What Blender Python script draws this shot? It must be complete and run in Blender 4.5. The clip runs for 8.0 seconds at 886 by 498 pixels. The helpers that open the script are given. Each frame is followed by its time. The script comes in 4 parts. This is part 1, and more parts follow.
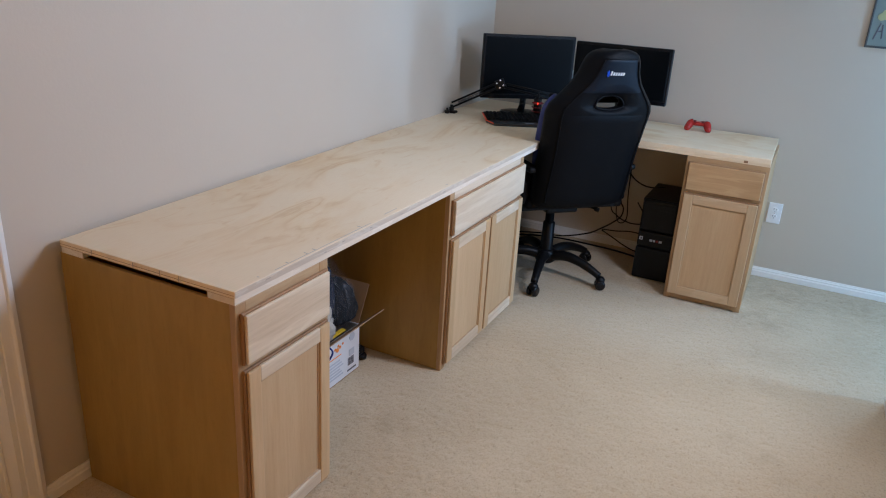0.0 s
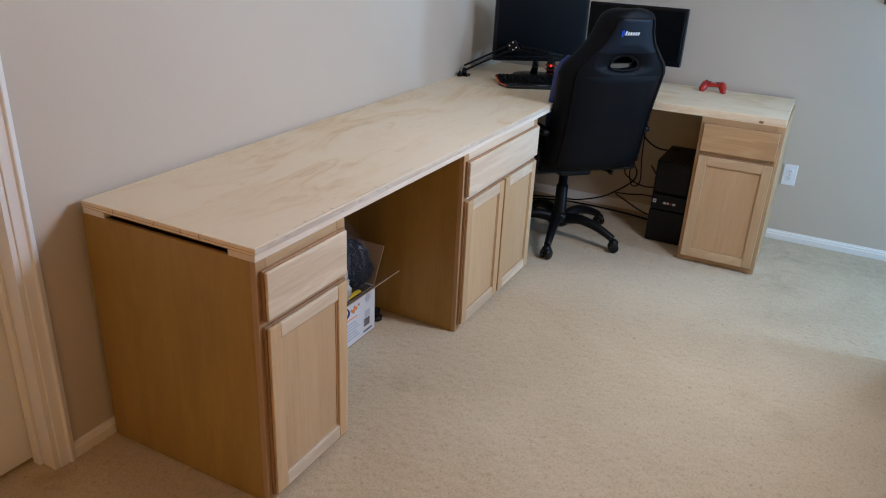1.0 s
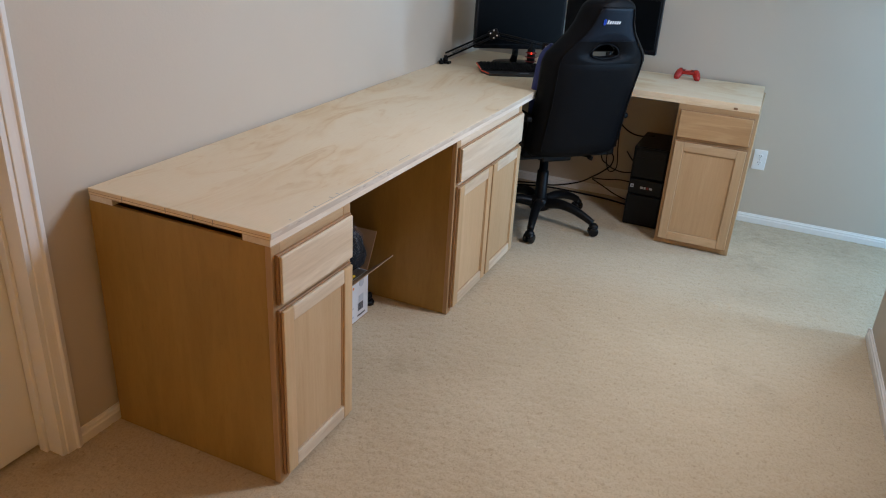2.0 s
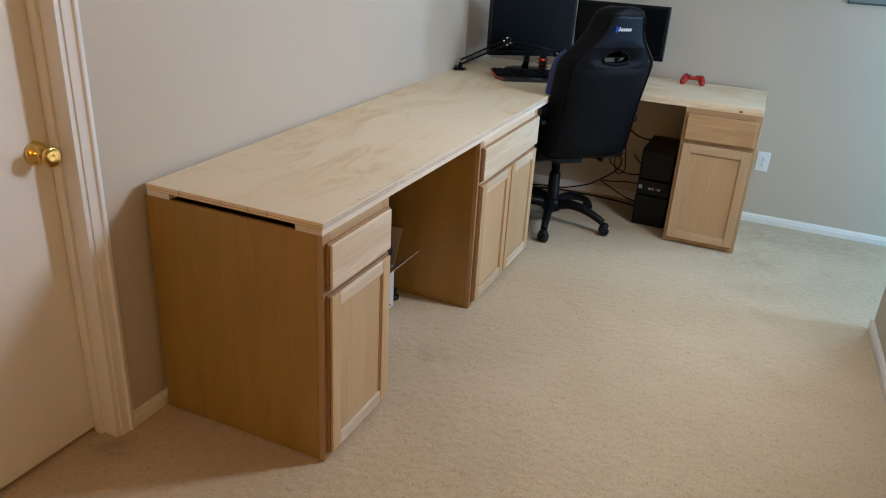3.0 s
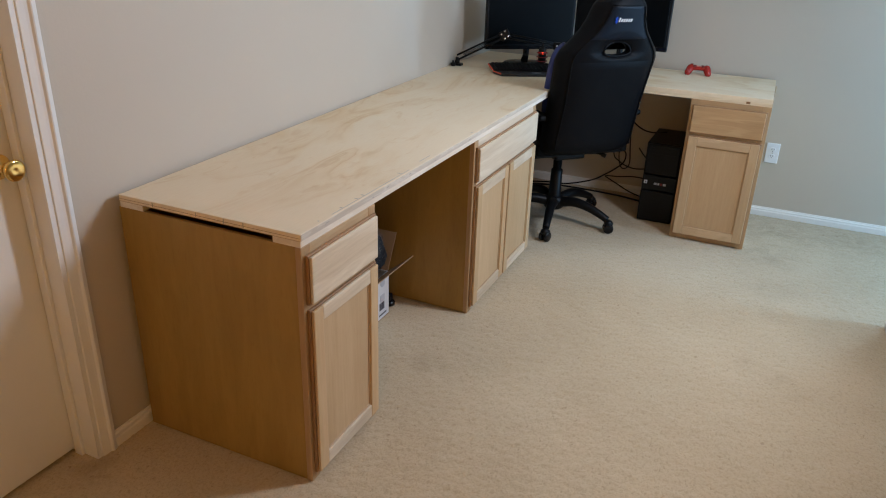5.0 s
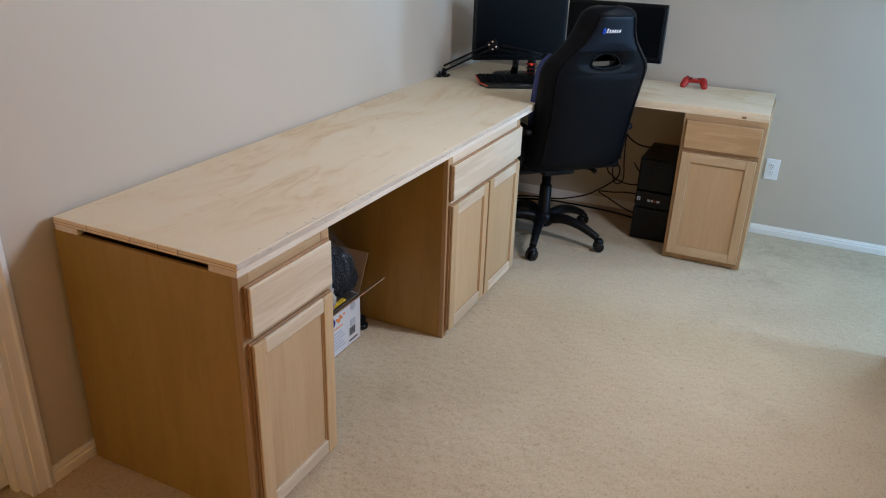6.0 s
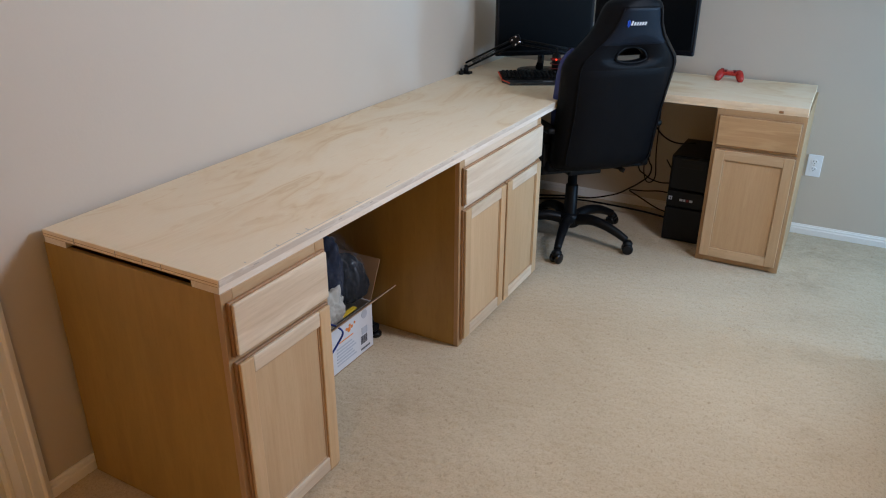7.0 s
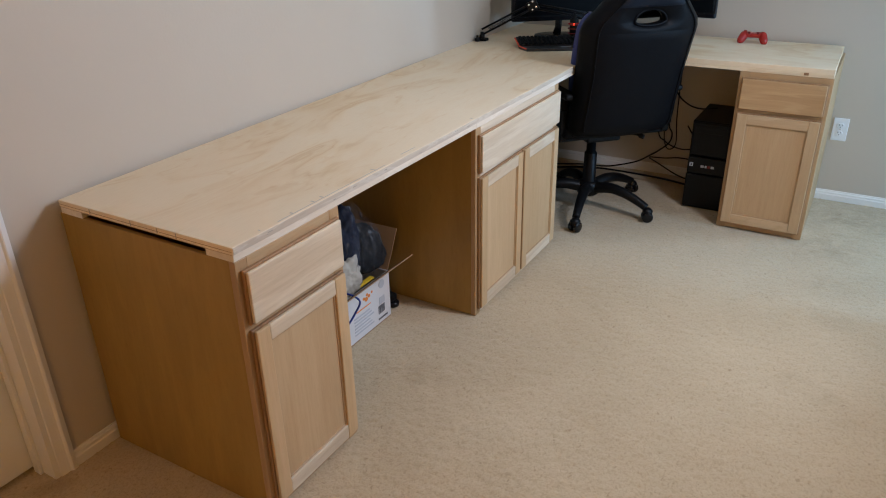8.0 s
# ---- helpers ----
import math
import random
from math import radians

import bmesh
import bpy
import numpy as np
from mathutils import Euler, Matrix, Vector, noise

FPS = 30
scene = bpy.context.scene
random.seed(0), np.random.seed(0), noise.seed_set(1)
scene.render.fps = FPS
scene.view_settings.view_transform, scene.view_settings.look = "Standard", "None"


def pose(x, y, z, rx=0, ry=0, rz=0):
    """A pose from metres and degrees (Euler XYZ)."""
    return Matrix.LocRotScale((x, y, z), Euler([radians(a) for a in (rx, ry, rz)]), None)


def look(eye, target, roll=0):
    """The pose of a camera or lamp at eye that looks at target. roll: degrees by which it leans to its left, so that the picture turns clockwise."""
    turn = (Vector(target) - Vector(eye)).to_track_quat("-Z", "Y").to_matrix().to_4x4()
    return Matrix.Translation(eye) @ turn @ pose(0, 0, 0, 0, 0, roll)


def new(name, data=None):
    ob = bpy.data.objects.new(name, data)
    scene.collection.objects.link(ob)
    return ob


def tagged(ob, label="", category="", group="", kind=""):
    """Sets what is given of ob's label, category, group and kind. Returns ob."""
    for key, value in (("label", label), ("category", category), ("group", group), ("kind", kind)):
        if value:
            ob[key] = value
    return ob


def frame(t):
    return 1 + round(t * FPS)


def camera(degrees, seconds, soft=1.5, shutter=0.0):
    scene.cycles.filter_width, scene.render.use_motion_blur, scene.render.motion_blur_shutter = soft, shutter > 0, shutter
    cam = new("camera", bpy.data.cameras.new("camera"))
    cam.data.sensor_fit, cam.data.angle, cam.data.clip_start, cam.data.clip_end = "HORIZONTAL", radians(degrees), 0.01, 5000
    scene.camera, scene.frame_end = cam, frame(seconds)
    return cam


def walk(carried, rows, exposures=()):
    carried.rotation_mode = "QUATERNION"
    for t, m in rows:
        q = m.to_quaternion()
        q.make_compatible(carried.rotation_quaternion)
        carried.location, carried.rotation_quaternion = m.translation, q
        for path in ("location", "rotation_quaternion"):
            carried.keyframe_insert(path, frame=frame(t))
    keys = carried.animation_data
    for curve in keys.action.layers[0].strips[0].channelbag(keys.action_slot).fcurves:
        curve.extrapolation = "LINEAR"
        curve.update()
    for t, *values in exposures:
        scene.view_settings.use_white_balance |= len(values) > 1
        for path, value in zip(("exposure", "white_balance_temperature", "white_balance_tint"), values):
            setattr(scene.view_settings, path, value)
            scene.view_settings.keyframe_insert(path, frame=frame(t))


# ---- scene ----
cam = camera(62.4, 8.0, 1.1)
PATH = [
    (0, (1.792, -1.217, 1.549), (0.974, 0.464, 0.837), 3.4),
    (0.5, (1.803, -1.229, 1.539), (0.99, 0.424, 0.76), 2.2),
    (1, (1.793, -1.248, 1.525), (0.967, 0.393, 0.735), 2.8),
    (1.5, (1.764, -1.258, 1.515), (0.957, 0.368, 0.678), 1.4),
    (1.7, (1.747, -1.291, 1.532), (0.977, 0.368, 0.723), 2.4),
    (2.8, (1.627, -1.525, 1.532), (0.935, 0.161, 0.71), 4.1),
    (3, (1.665, -1.551, 1.532), (0.947, 0.14, 0.741), 3.4),
    (3.5, (1.814, -1.62, 1.531), (1.064, 0.061, 0.748), 3.3),
    (4, (1.88, -1.652, 1.528), (1.098, 0.011, 0.738), 0.4),
    (4.5, (1.766, -1.545, 1.523), (1.017, 0.139, 0.746), 2.1),
    (4.7, (1.694, -1.486, 1.529), (0.947, 0.194, 0.741), 2.1),
    (5.8, (1.668, -1.253, 1.531), (0.926, 0.406, 0.696), 1.5),
    (6, (1.747, -1.204, 1.529), (0.97, 0.46, 0.736), 2.0),
    (6.5, (1.812, -1.092, 1.536), (0.931, 0.533, 0.771), 0.4),
    (7, (1.801, -1.043, 1.528), (0.918, 0.559, 0.719), 0.2),
    (7.5, (1.805, -1.032, 1.513), (0.906, 0.53, 0.645), -0.3),
    (8, (1.806, -1.029, 1.504), (0.891, 0.519, 0.63), -1.1),
]
walk(cam, [(t, look(eye, target, roll)) for t, eye, target, roll in PATH],
     [(0.0, -0.06, 5510, 14), (1.5, -0.06, 5670, 12), (3.5, -0.05, 5890, 8), (4.5, -0.05, 5870, 9), (6.5, -0.06, 5620, 11), (8.0, -0.08, 5850, 12)])

# ---------------------------------------------------------------- light
world = bpy.data.worlds.new("sky_world")
scene.world = world
world.use_nodes = True
wn = world.node_tree
sky = wn.nodes.new("ShaderNodeTexSky")
sky.sky_type = "NISHITA"
sky.sun_disc = False
sky.sun_elevation, sky.sun_rotation = radians(35), radians(200)
wn.links.new(sky.outputs["Color"], wn.nodes["Background"].inputs["Color"])
wn.nodes["Background"].inputs["Strength"].default_value = 0.12


def area_lamp(name, m, sx, sy, watts, colour):
    d = bpy.data.lights.new(name, "AREA")
    d.shape, d.size, d.size_y, d.energy, d.color = "RECTANGLE", sx, sy, watts, colour
    ob = new(name, d)
    ob.matrix_world = m
    return ob


NEAR_WALL = -2.70
# daylight by the narrow side window, the main light of the room, and by the two alcove windows
area_lamp("side_daylight", look((2.31, 1.47, 1.88), (0.6, 0.40, 0.6)), 0.24, 0.60, 37.5, (0.85, 0.885, 0.96))
area_lamp("alcove_daylight", look((2.95, 3.06, 1.60), (1.9, 1.2, 0.0)), 0.46, 0.74, 14, (0.46, 0.72, 1.0))
area_lamp("corner_daylight", look((4.19, 2.10, 0.86), (1.6, 3.12, 2.3)), 0.54, 0.80, 50, (0.42, 0.71, 1.0))
# unseen warm lamp behind the walk, added to fill the near shade
LAMP_X, LAMP_Z = 2.02, 1.74
bulb = bpy.data.lights.new("warm_fill_light", "POINT")
bulb.energy, bulb.color, bulb.shadow_soft_size = 22, (1.0, 0.47, 0.05), 0.08
new("warm_fill_light", bulb).location = (LAMP_X, NEAR_WALL + 0.23, LAMP_Z)


# ---------------------------------------------------------------- materials
def material(name):
    m = bpy.data.materials.new(name)
    m.use_nodes = True
    return m, m.node_tree.nodes, m.node_tree.links, m.node_tree.nodes["Principled BSDF"]


def ramp(nodes, stops):
    r = nodes.new("ShaderNodeValToRGB")
    while len(r.color_ramp.elements) < len(stops):
        r.color_ramp.elements.new(0.5)
    for e, (p, c) in zip(r.color_ramp.elements, stops):
        e.position, e.color = p, (*c, 1)
    return r


def coords(nodes, links, scale, use="Object"):
    tc, mp = nodes.new("ShaderNodeTexCoord"), nodes.new("ShaderNodeMapping")
    mp.inputs["Scale"].default_value = scale
    links.new(tc.outputs[use], mp.inputs["Vector"])
    return mp.outputs["Vector"]


def noise_node(nodes, links, vec, scale, detail=4.0, rough=0.55, distort=0.0):
    n = nodes.new("ShaderNodeTexNoise")
    n.inputs["Scale"].default_value, n.inputs["Detail"].default_value = scale, detail
    n.inputs["Roughness"].default_value, n.inputs["Distortion"].default_value = rough, distort
    links.new(vec, n.inputs["Vector"])
    return n.outputs["Fac"]


def mix(nodes, links, fac, a, b, mode="MIX"):
    m = nodes.new("ShaderNodeMix")
    m.data_type, m.blend_type = "RGBA", mode
    for key, v in ((0, fac), (6, a), (7, b)):
        if isinstance(v, (int, float)):
            m.inputs[key].default_value = v
        elif isinstance(v, tuple):
            m.inputs[key].default_value = (*v, 1)
        else:
            links.new(v, m.inputs[key])
    return m.outputs[2]


def bump(nodes, links, height, strength, distance, bsdf):
    b = nodes.new("ShaderNodeBump")
    b.inputs["Strength"].default_value, b.inputs["Distance"].default_value = strength, distance
    links.new(height, b.inputs["Height"])
    links.new(b.outputs["Normal"], bsdf.inputs["Normal"])


def plain(name, colour, rough=0.5, metal=0.0, grain=80.0, vary=0.12, relief=0.15, coat=0.0, spec=0.5):
    """A painted, moulded or metal surface with slight mottling and fine relief."""
    m, n, l, b = material(name)
    v = coords(n, l, (1, 1, 1))
    f = noise_node(n, l, v, grain * 0.08, 3)
    g = noise_node(n, l, v, grain, 4)
    dark = tuple(c * (1 - vary) for c in colour)
    c1 = mix(n, l, f, dark, tuple(min(1, c * (1 + vary * 0.6)) for c in colour))
    l.new(c1, b.inputs["Base Color"])
    b.inputs["Roughness"].default_value, b.inputs["Metallic"].default_value = rough, metal
    b.inputs["Coat Weight"].default_value = coat
    b.inputs["Specular IOR Level"].default_value = spec
    if relief:
        bump(n, l, g, relief, 0.002, b)
    return m


def wood(name, light, mid, dark, axis, stretch=14.0, patch=1.6, figure=0.5, rough=0.5):
    """Raw wood with its grain along one axis: broad figure, streaks and pores."""
    m, n, l, b = material(name)
    s = [stretch, stretch, stretch]
    s["xyz".index(axis)] = 1.0
    oi = n.new("ShaderNodeObjectInfo")
    tc = n.new("ShaderNodeTexCoord")
    off = n.new("ShaderNodeVectorMath")
    off.operation = "MULTIPLY_ADD"
    off.inputs[1].default_value = (1, 1, 1)
    comb = n.new("ShaderNodeCombineXYZ")
    mul = n.new("ShaderNodeMath")
    mul.operation = "MULTIPLY"
    mul.inputs[1].default_value = 9.0
    l.new(oi.outputs["Random"], mul.inputs[0])
    for i in range(3):
        l.new(mul.outputs[0], comb.inputs[i])
    l.new(tc.outputs["Object"], off.inputs[0])
    l.new(comb.outputs[0], off.inputs[2])
    mp = n.new("ShaderNodeMapping")
    mp.inputs["Scale"].default_value = s
    l.new(off.outputs[0], mp.inputs["Vector"])
    s2 = [6.5, 6.5, 6.5]
    s2["xyz".index(axis)] = 1.0
    mp2 = n.new("ShaderNodeMapping")
    mp2.inputs["Scale"].default_value = s2
    l.new(off.outputs[0], mp2.inputs["Vector"])
    broad = noise_node(n, l, mp2.outputs[0], patch, 3, 0.6, 0.45)
    # cathedral figure: contour lines of a broad noise
    w = n.new("ShaderNodeMath")
    w.operation = "MULTIPLY"
    w.inputs[1].default_value = 26.0
    l.new(broad, w.inputs[0])
    sn = n.new("ShaderNodeMath")
    sn.operation = "SINE"
    l.new(w.outputs[0], sn.inputs[0])
    streak = noise_node(n, l, mp.outputs[0], 3.5, 5, 0.6, 0.4)
    pore = noise_node(n, l, mp.outputs[0], 22.0, 3, 0.7)
    r1 = ramp(n, [(0.40, mid), (0.56, light)])
    l.new(broad, r1.inputs["Fac"])
    r2 = ramp(n, [(0.30, dark), (0.62, light)])
    l.new(streak, r2.inputs["Fac"])
    c = mix(n, l, 0.30, r1.outputs["Color"], r2.outputs["Color"])
    r3 = ramp(n, [(0.35, (0.80, 0.72, 0.62)), (0.8, (1, 1, 1))])
    l.new(sn.outputs[0], r3.inputs["Fac"])
    c = mix(n, l, figure, c, r3.outputs["Color"], "MULTIPLY")
    r4 = ramp(n, [(0.30, (0.82, 0.76, 0.70)), (0.48, (1, 1, 1))])
    l.new(pore, r4.inputs["Fac"])
    c = mix(n, l, 0.45, c, r4.outputs["Color"], "MULTIPLY")
    tint = ramp(n, [(0.0, (0.86, 0.80, 0.72)), (0.55, (1, 1, 1)), (1.0, (1.0, 0.94, 0.86))])
    l.new(oi.outputs["Random"], tint.inputs["Fac"])
    c = mix(n, l, 1.0, c, tint.outputs["Color"], "MULTIPLY")
    l.new(c, b.inputs["Base Color"])
    b.inputs["Roughness"].default_value = rough
    bump(n, l, pore, 0.12, 0.001, b)
    return m


def plywood(name, axis):
    """Rotary-cut birch face: pale ground, wavy tan flames with darker rims, faint broad figure."""
    m, n, l, b = material(name)
    sc = (4.6, 1.5, 1.0) if axis == "y" else (1.5, 4.6, 1.0)
    v = coords(n, l, sc)
    fine = coords(n, l, (60, 4, 4) if axis == "y" else (4, 60, 4))
    patch = noise_node(n, l, v, 0.95, 3, 0.5, 1.2)
    small = noise_node(n, l, v, 3.4, 4, 0.55, 1.3)
    cloud = noise_node(n, l, coords(n, l, (1, 1, 1)), 1.3, 3)
    ground = mix(n, l, cloud, (0.75, 0.615, 0.425), (0.865, 0.73, 0.535))
    # broad flames: a soft inside and a thin darker rim
    r1 = ramp(n, [(0.44, (1, 1, 1)), (0.52, (0.96, 0.91, 0.83)), (0.555, (0.86, 0.75, 0.59)), (0.585, (0.92, 0.84, 0.72)), (0.66, (0.97, 0.94, 0.89)), (0.70, (0.87, 0.77, 0.63)), (0.74, (0.94, 0.89, 0.81))])
    l.new(patch, r1.inputs["Fac"])
    gate = ramp(n, [(0.38, (0.15, 0.15, 0.15)), (0.62, (0.95, 0.95, 0.95))])
    l.new(noise_node(n, l, coords(n, l, (1, 1, 1)), 2.1, 2), gate.inputs["Fac"])
    c = mix(n, l, gate.outputs["Color"], ground, r1.outputs["Color"], "MULTIPLY")
    r2 = ramp(n, [(0.28, (0.84, 0.72, 0.56)), (0.36, (0.95, 0.90, 0.82)), (0.41, (1, 1, 1))])
    l.new(small, r2.inputs["Fac"])
    c = mix(n, l, 0.55, c, r2.outputs["Color"], "MULTIPLY")
    f = noise_node(n, l, fine, 5.0, 3, 0.6)
    r3 = ramp(n, [(0.30, (0.92, 0.88, 0.83)), (0.55, (1, 1, 1))])
    l.new(f, r3.inputs["Fac"])
    l.new(mix(n, l, 0.5, c, r3.outputs["Color"], "MULTIPLY"), b.inputs["Base Color"])
    b.inputs["Roughness"].default_value = 0.5
    bump(n, l, f, 0.08, 0.001, b)
    return m


def wall_paint(name, colour):
    m, n, l, b = material(name)
    v = coords(n, l, (1, 1, 1))
    f, g = noise_node(n, l, v, 1.3, 4), noise_node(n, l, v, 95.0, 5, 0.6)
    l.new(mix(n, l, f, tuple(c * 0.95 for c in colour), tuple(c * 1.04 for c in colour)), b.inputs["Base Color"])
    b.inputs["Roughness"].default_value = 0.62
    bump(n, l, g, 0.12, 0.003, b)
    return m


BROWN_MARKS = [(1.80, 2.48, 0.22, 0.7), (1.86, 2.86, 0.34, 0.75), (2.22, 2.92, 0.34, 0.7), (1.81, 2.08, 0.12, 0.6), (1.88, 1.80, 0.10, 0.55), (1.79, 1.30, 0.09, 0.35),
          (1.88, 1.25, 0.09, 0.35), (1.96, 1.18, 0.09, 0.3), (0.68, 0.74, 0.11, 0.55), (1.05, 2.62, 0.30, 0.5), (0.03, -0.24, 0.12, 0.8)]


def carpet_material():
    m, n, l, b = material("beige_carpet")
    v = coords(n, l, (1, 1, 1))
    big = noise_node(n, l, v, 1.1, 4, 0.6, 0.6)
    mark_noise = noise_node(n, l, v, 9.0, 5, 0.65, 0.8)
    tuft = noise_node(n, l, v, 105.0, 4, 0.75)
    clump = noise_node(n, l, v, 38.0, 3, 0.65)
    base = ramp(n, [(0.35, (0.490, 0.380, 0.235)), (0.65, (0.565, 0.447, 0.288))])
    l.new(big, base.inputs["Fac"])
    # brown stains and broader patches at their places, broken up by noise
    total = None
    for x, y, r, k in BROWN_MARKS:
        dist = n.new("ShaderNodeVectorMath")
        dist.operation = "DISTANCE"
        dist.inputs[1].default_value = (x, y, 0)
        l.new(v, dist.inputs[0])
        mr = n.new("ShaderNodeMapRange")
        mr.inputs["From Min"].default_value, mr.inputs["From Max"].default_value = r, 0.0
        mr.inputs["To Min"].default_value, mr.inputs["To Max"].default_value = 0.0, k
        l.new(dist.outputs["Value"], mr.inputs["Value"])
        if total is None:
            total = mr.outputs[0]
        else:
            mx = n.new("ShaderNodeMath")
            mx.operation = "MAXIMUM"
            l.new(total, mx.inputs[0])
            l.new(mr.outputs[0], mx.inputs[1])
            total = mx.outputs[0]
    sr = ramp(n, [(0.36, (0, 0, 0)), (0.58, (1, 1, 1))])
    l.new(mark_noise, sr.inputs["Fac"])
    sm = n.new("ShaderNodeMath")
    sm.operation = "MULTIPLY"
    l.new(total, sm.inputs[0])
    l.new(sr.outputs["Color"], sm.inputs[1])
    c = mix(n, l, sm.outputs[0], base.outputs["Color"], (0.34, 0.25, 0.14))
    tf = ramp(n, [(0.30, (0.58, 0.53, 0.47)), (0.47, (1, 1, 1))])
    l.new(tuft, tf.inputs["Fac"])
    c = mix(n, l, 0.5, c, tf.outputs["Color"], "MULTIPLY")
    cf = ramp(n, [(0.26, (0.80, 0.77, 0.72)), (0.42, (1, 1, 1))])
    l.new(clump, cf.inputs["Fac"])
    c = mix(n, l, 0.45, c, cf.outputs["Color"], "MULTIPLY")
    # darker flecks paint the shade in gaps between twisted tufts and deeper pits
    twist = noise_node(n, l, coords(n, l, (1.25, 1.0, 1.0)), 92.0, 3, 0.6, 0.7)
    wf = ramp(n, [(0.36, (0.58, 0.50, 0.40)), (0.50, (1, 1, 1))])
    l.new(twist, wf.inputs["Fac"])
    c = mix(n, l, 0.28, c, wf.outputs["Color"], "MULTIPLY")
    pit = noise_node(n, l, coords(n, l, (1.5, 1.0, 1.0)), 56.0, 2, 0.5, 0.7)
    pf = ramp(n, [(0.25, (0.55, 0.47, 0.38)), (0.35, (1, 1, 1))])
    l.new(pit, pf.inputs["Fac"])
    c = mix(n, l, 0.6, c, pf.outputs["Color"], "MULTIPLY")
    l.new(c, b.inputs["Base Color"])
    b.inputs["Roughness"].default_value = 0.95
    b.inputs["Sheen Weight"].default_value = 0.25
    b.inputs["Sheen Roughness"].default_value = 0.6
    b.inputs["Specular IOR Level"].default_value = 0.1
    bump(n, l, mix(n, l, 0.5, twist, clump), 0.65, 0.007, b)
    return m


def glow(name, colour, strength):
    m, n, l, b = material(name)
    b.inputs["Base Color"].default_value = (*colour, 1)
    b.inputs["Emission Color"].default_value = (*colour, 1)
    b.inputs["Emission Strength"].default_value = strength
    return m


def film_plastic():
    """Thin clear film: nearly invisible but for pale streaks that paint gloss on folds."""
    m, n, l, b = material("clear_plastic_bag")
    b.inputs["Base Color"].default_value = (0.55, 0.60, 0.70, 1)
    b.inputs["Roughness"].default_value = 0.12
    v = coords(n, l, (12, 12, 2.2))
    f = noise_node(n, l, v, 3.0, 4, 0.6, 1.2)
    r = ramp(n, [(0.48, (0.015, 0.015, 0.015)), (0.60, (0.10, 0.10, 0.10)), (0.66, (0.34, 0.34, 0.34)), (0.72, (0.08, 0.08, 0.08))])
    l.new(f, r.inputs["Fac"])
    l.new(r.outputs["Color"], b.inputs["Alpha"])
    bump(n, l, f, 0.8, 0.02, b)
    return m


PAINT = wall_paint("greige_wall_paint", (0.55, 0.487, 0.400))
WHITE_WALL = wall_paint("white_ceiling_paint", (0.78, 0.77, 0.74))
TRIM = plain("white_trim_paint", (0.82, 0.80, 0.76), 0.32, grain=40, vary=0.04, relief=0.05)
DOOR_PAINT = plain("white_door_paint", (0.80, 0.77, 0.71), 0.42, grain=60, vary=0.05, relief=0.08)
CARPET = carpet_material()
PLY = plywood("birch_plywood_top", "y")
PLY_X = plywood("birch_plywood_wing", "x")
# whiter than the wing's edge: the cool daylight on it is in the colour
EDGE = wood("plywood_edge", (0.87, 0.80, 0.70), (0.82, 0.74, 0.63), (0.68, 0.58, 0.46), "y", 16.0, 3.0, 0.2, 0.6)
EDGE_X = wood("plywood_edge_wing", (0.82, 0.70, 0.50), (0.74, 0.60, 0.40), (0.55, 0.42, 0.26), "x", 16.0, 3.0, 0.2, 0.6)
EDGE_GREY = wood("grey_plywood_edge", (0.66, 0.60, 0.52), (0.60, 0.53, 0.45), (0.46, 0.39, 0.32), "y", 16.0, 5.0, 0.35, 0.6)
OAK_V = wood("unfinished_oak_upright", (0.60, 0.435, 0.255), (0.56, 0.395, 0.225), (0.465, 0.31, 0.16), "z", 20.0, 0.9, 0.14, 0.5)
OAK_H = wood("unfinished_oak_across", (0.74, 0.650, 0.520), (0.66, 0.560, 0.430), (0.43, 0.325, 0.215), "y", 24.0, 1.1, 0.26, 0.5)
# the end cabinet's door: oak copies darkened in colour for its dimmer light
OAK_DIM_H = wood("dim_oak_across", (0.60, 0.455, 0.29), (0.545, 0.40, 0.245), (0.44, 0.305, 0.175), "y", 24.0, 1.6, 0.3, 0.5)
OAK_DIM_V = wood("dim_oak_upright", (0.565, 0.405, 0.235), (0.53, 0.37, 0.21), (0.44, 0.295, 0.155), "z", 20.0, 0.9, 0.14, 0.5)
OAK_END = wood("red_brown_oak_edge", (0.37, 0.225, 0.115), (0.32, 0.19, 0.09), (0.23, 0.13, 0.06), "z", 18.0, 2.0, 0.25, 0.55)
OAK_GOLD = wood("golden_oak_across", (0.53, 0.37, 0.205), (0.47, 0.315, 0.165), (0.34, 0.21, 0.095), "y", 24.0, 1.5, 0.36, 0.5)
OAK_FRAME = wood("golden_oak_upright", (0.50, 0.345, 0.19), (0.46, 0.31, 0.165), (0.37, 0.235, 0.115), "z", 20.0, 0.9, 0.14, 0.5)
OAK_DARK = wood("oak_end_grain", (0.26, 0.145, 0.065), (0.22, 0.12, 0.05), (0.16, 0.085, 0.035), "z", 18.0, 2.0, 0.2, 0.6)
SIDE = wood("golden_side_panel", (0.372, 0.229, 0.047), (0.322, 0.194, 0.038), (0.268, 0.157, 0.030), "z", 5.0, 1.6, 0.12, 0.45)
LEATHER = plain("black_faux_leather", (0.0045, 0.0048, 0.006), 0.47, grain=220, vary=0.25, relief=0.35, spec=0.09)
NAVY = plain("blue_black_leather", (0.005, 0.009, 0.017), 0.46, grain=220, vary=0.2, relief=0.3, spec=0.2)
BLUE = plain("blue_faux_leather", (0.010, 0.022, 0.16), 0.5, grain=220, vary=0.2, relief=0.3)
BLACK = plain("black_plastic", (0.005, 0.005, 0.0055), 0.42, grain=150, vary=0.2, relief=0.1, spec=0.2)
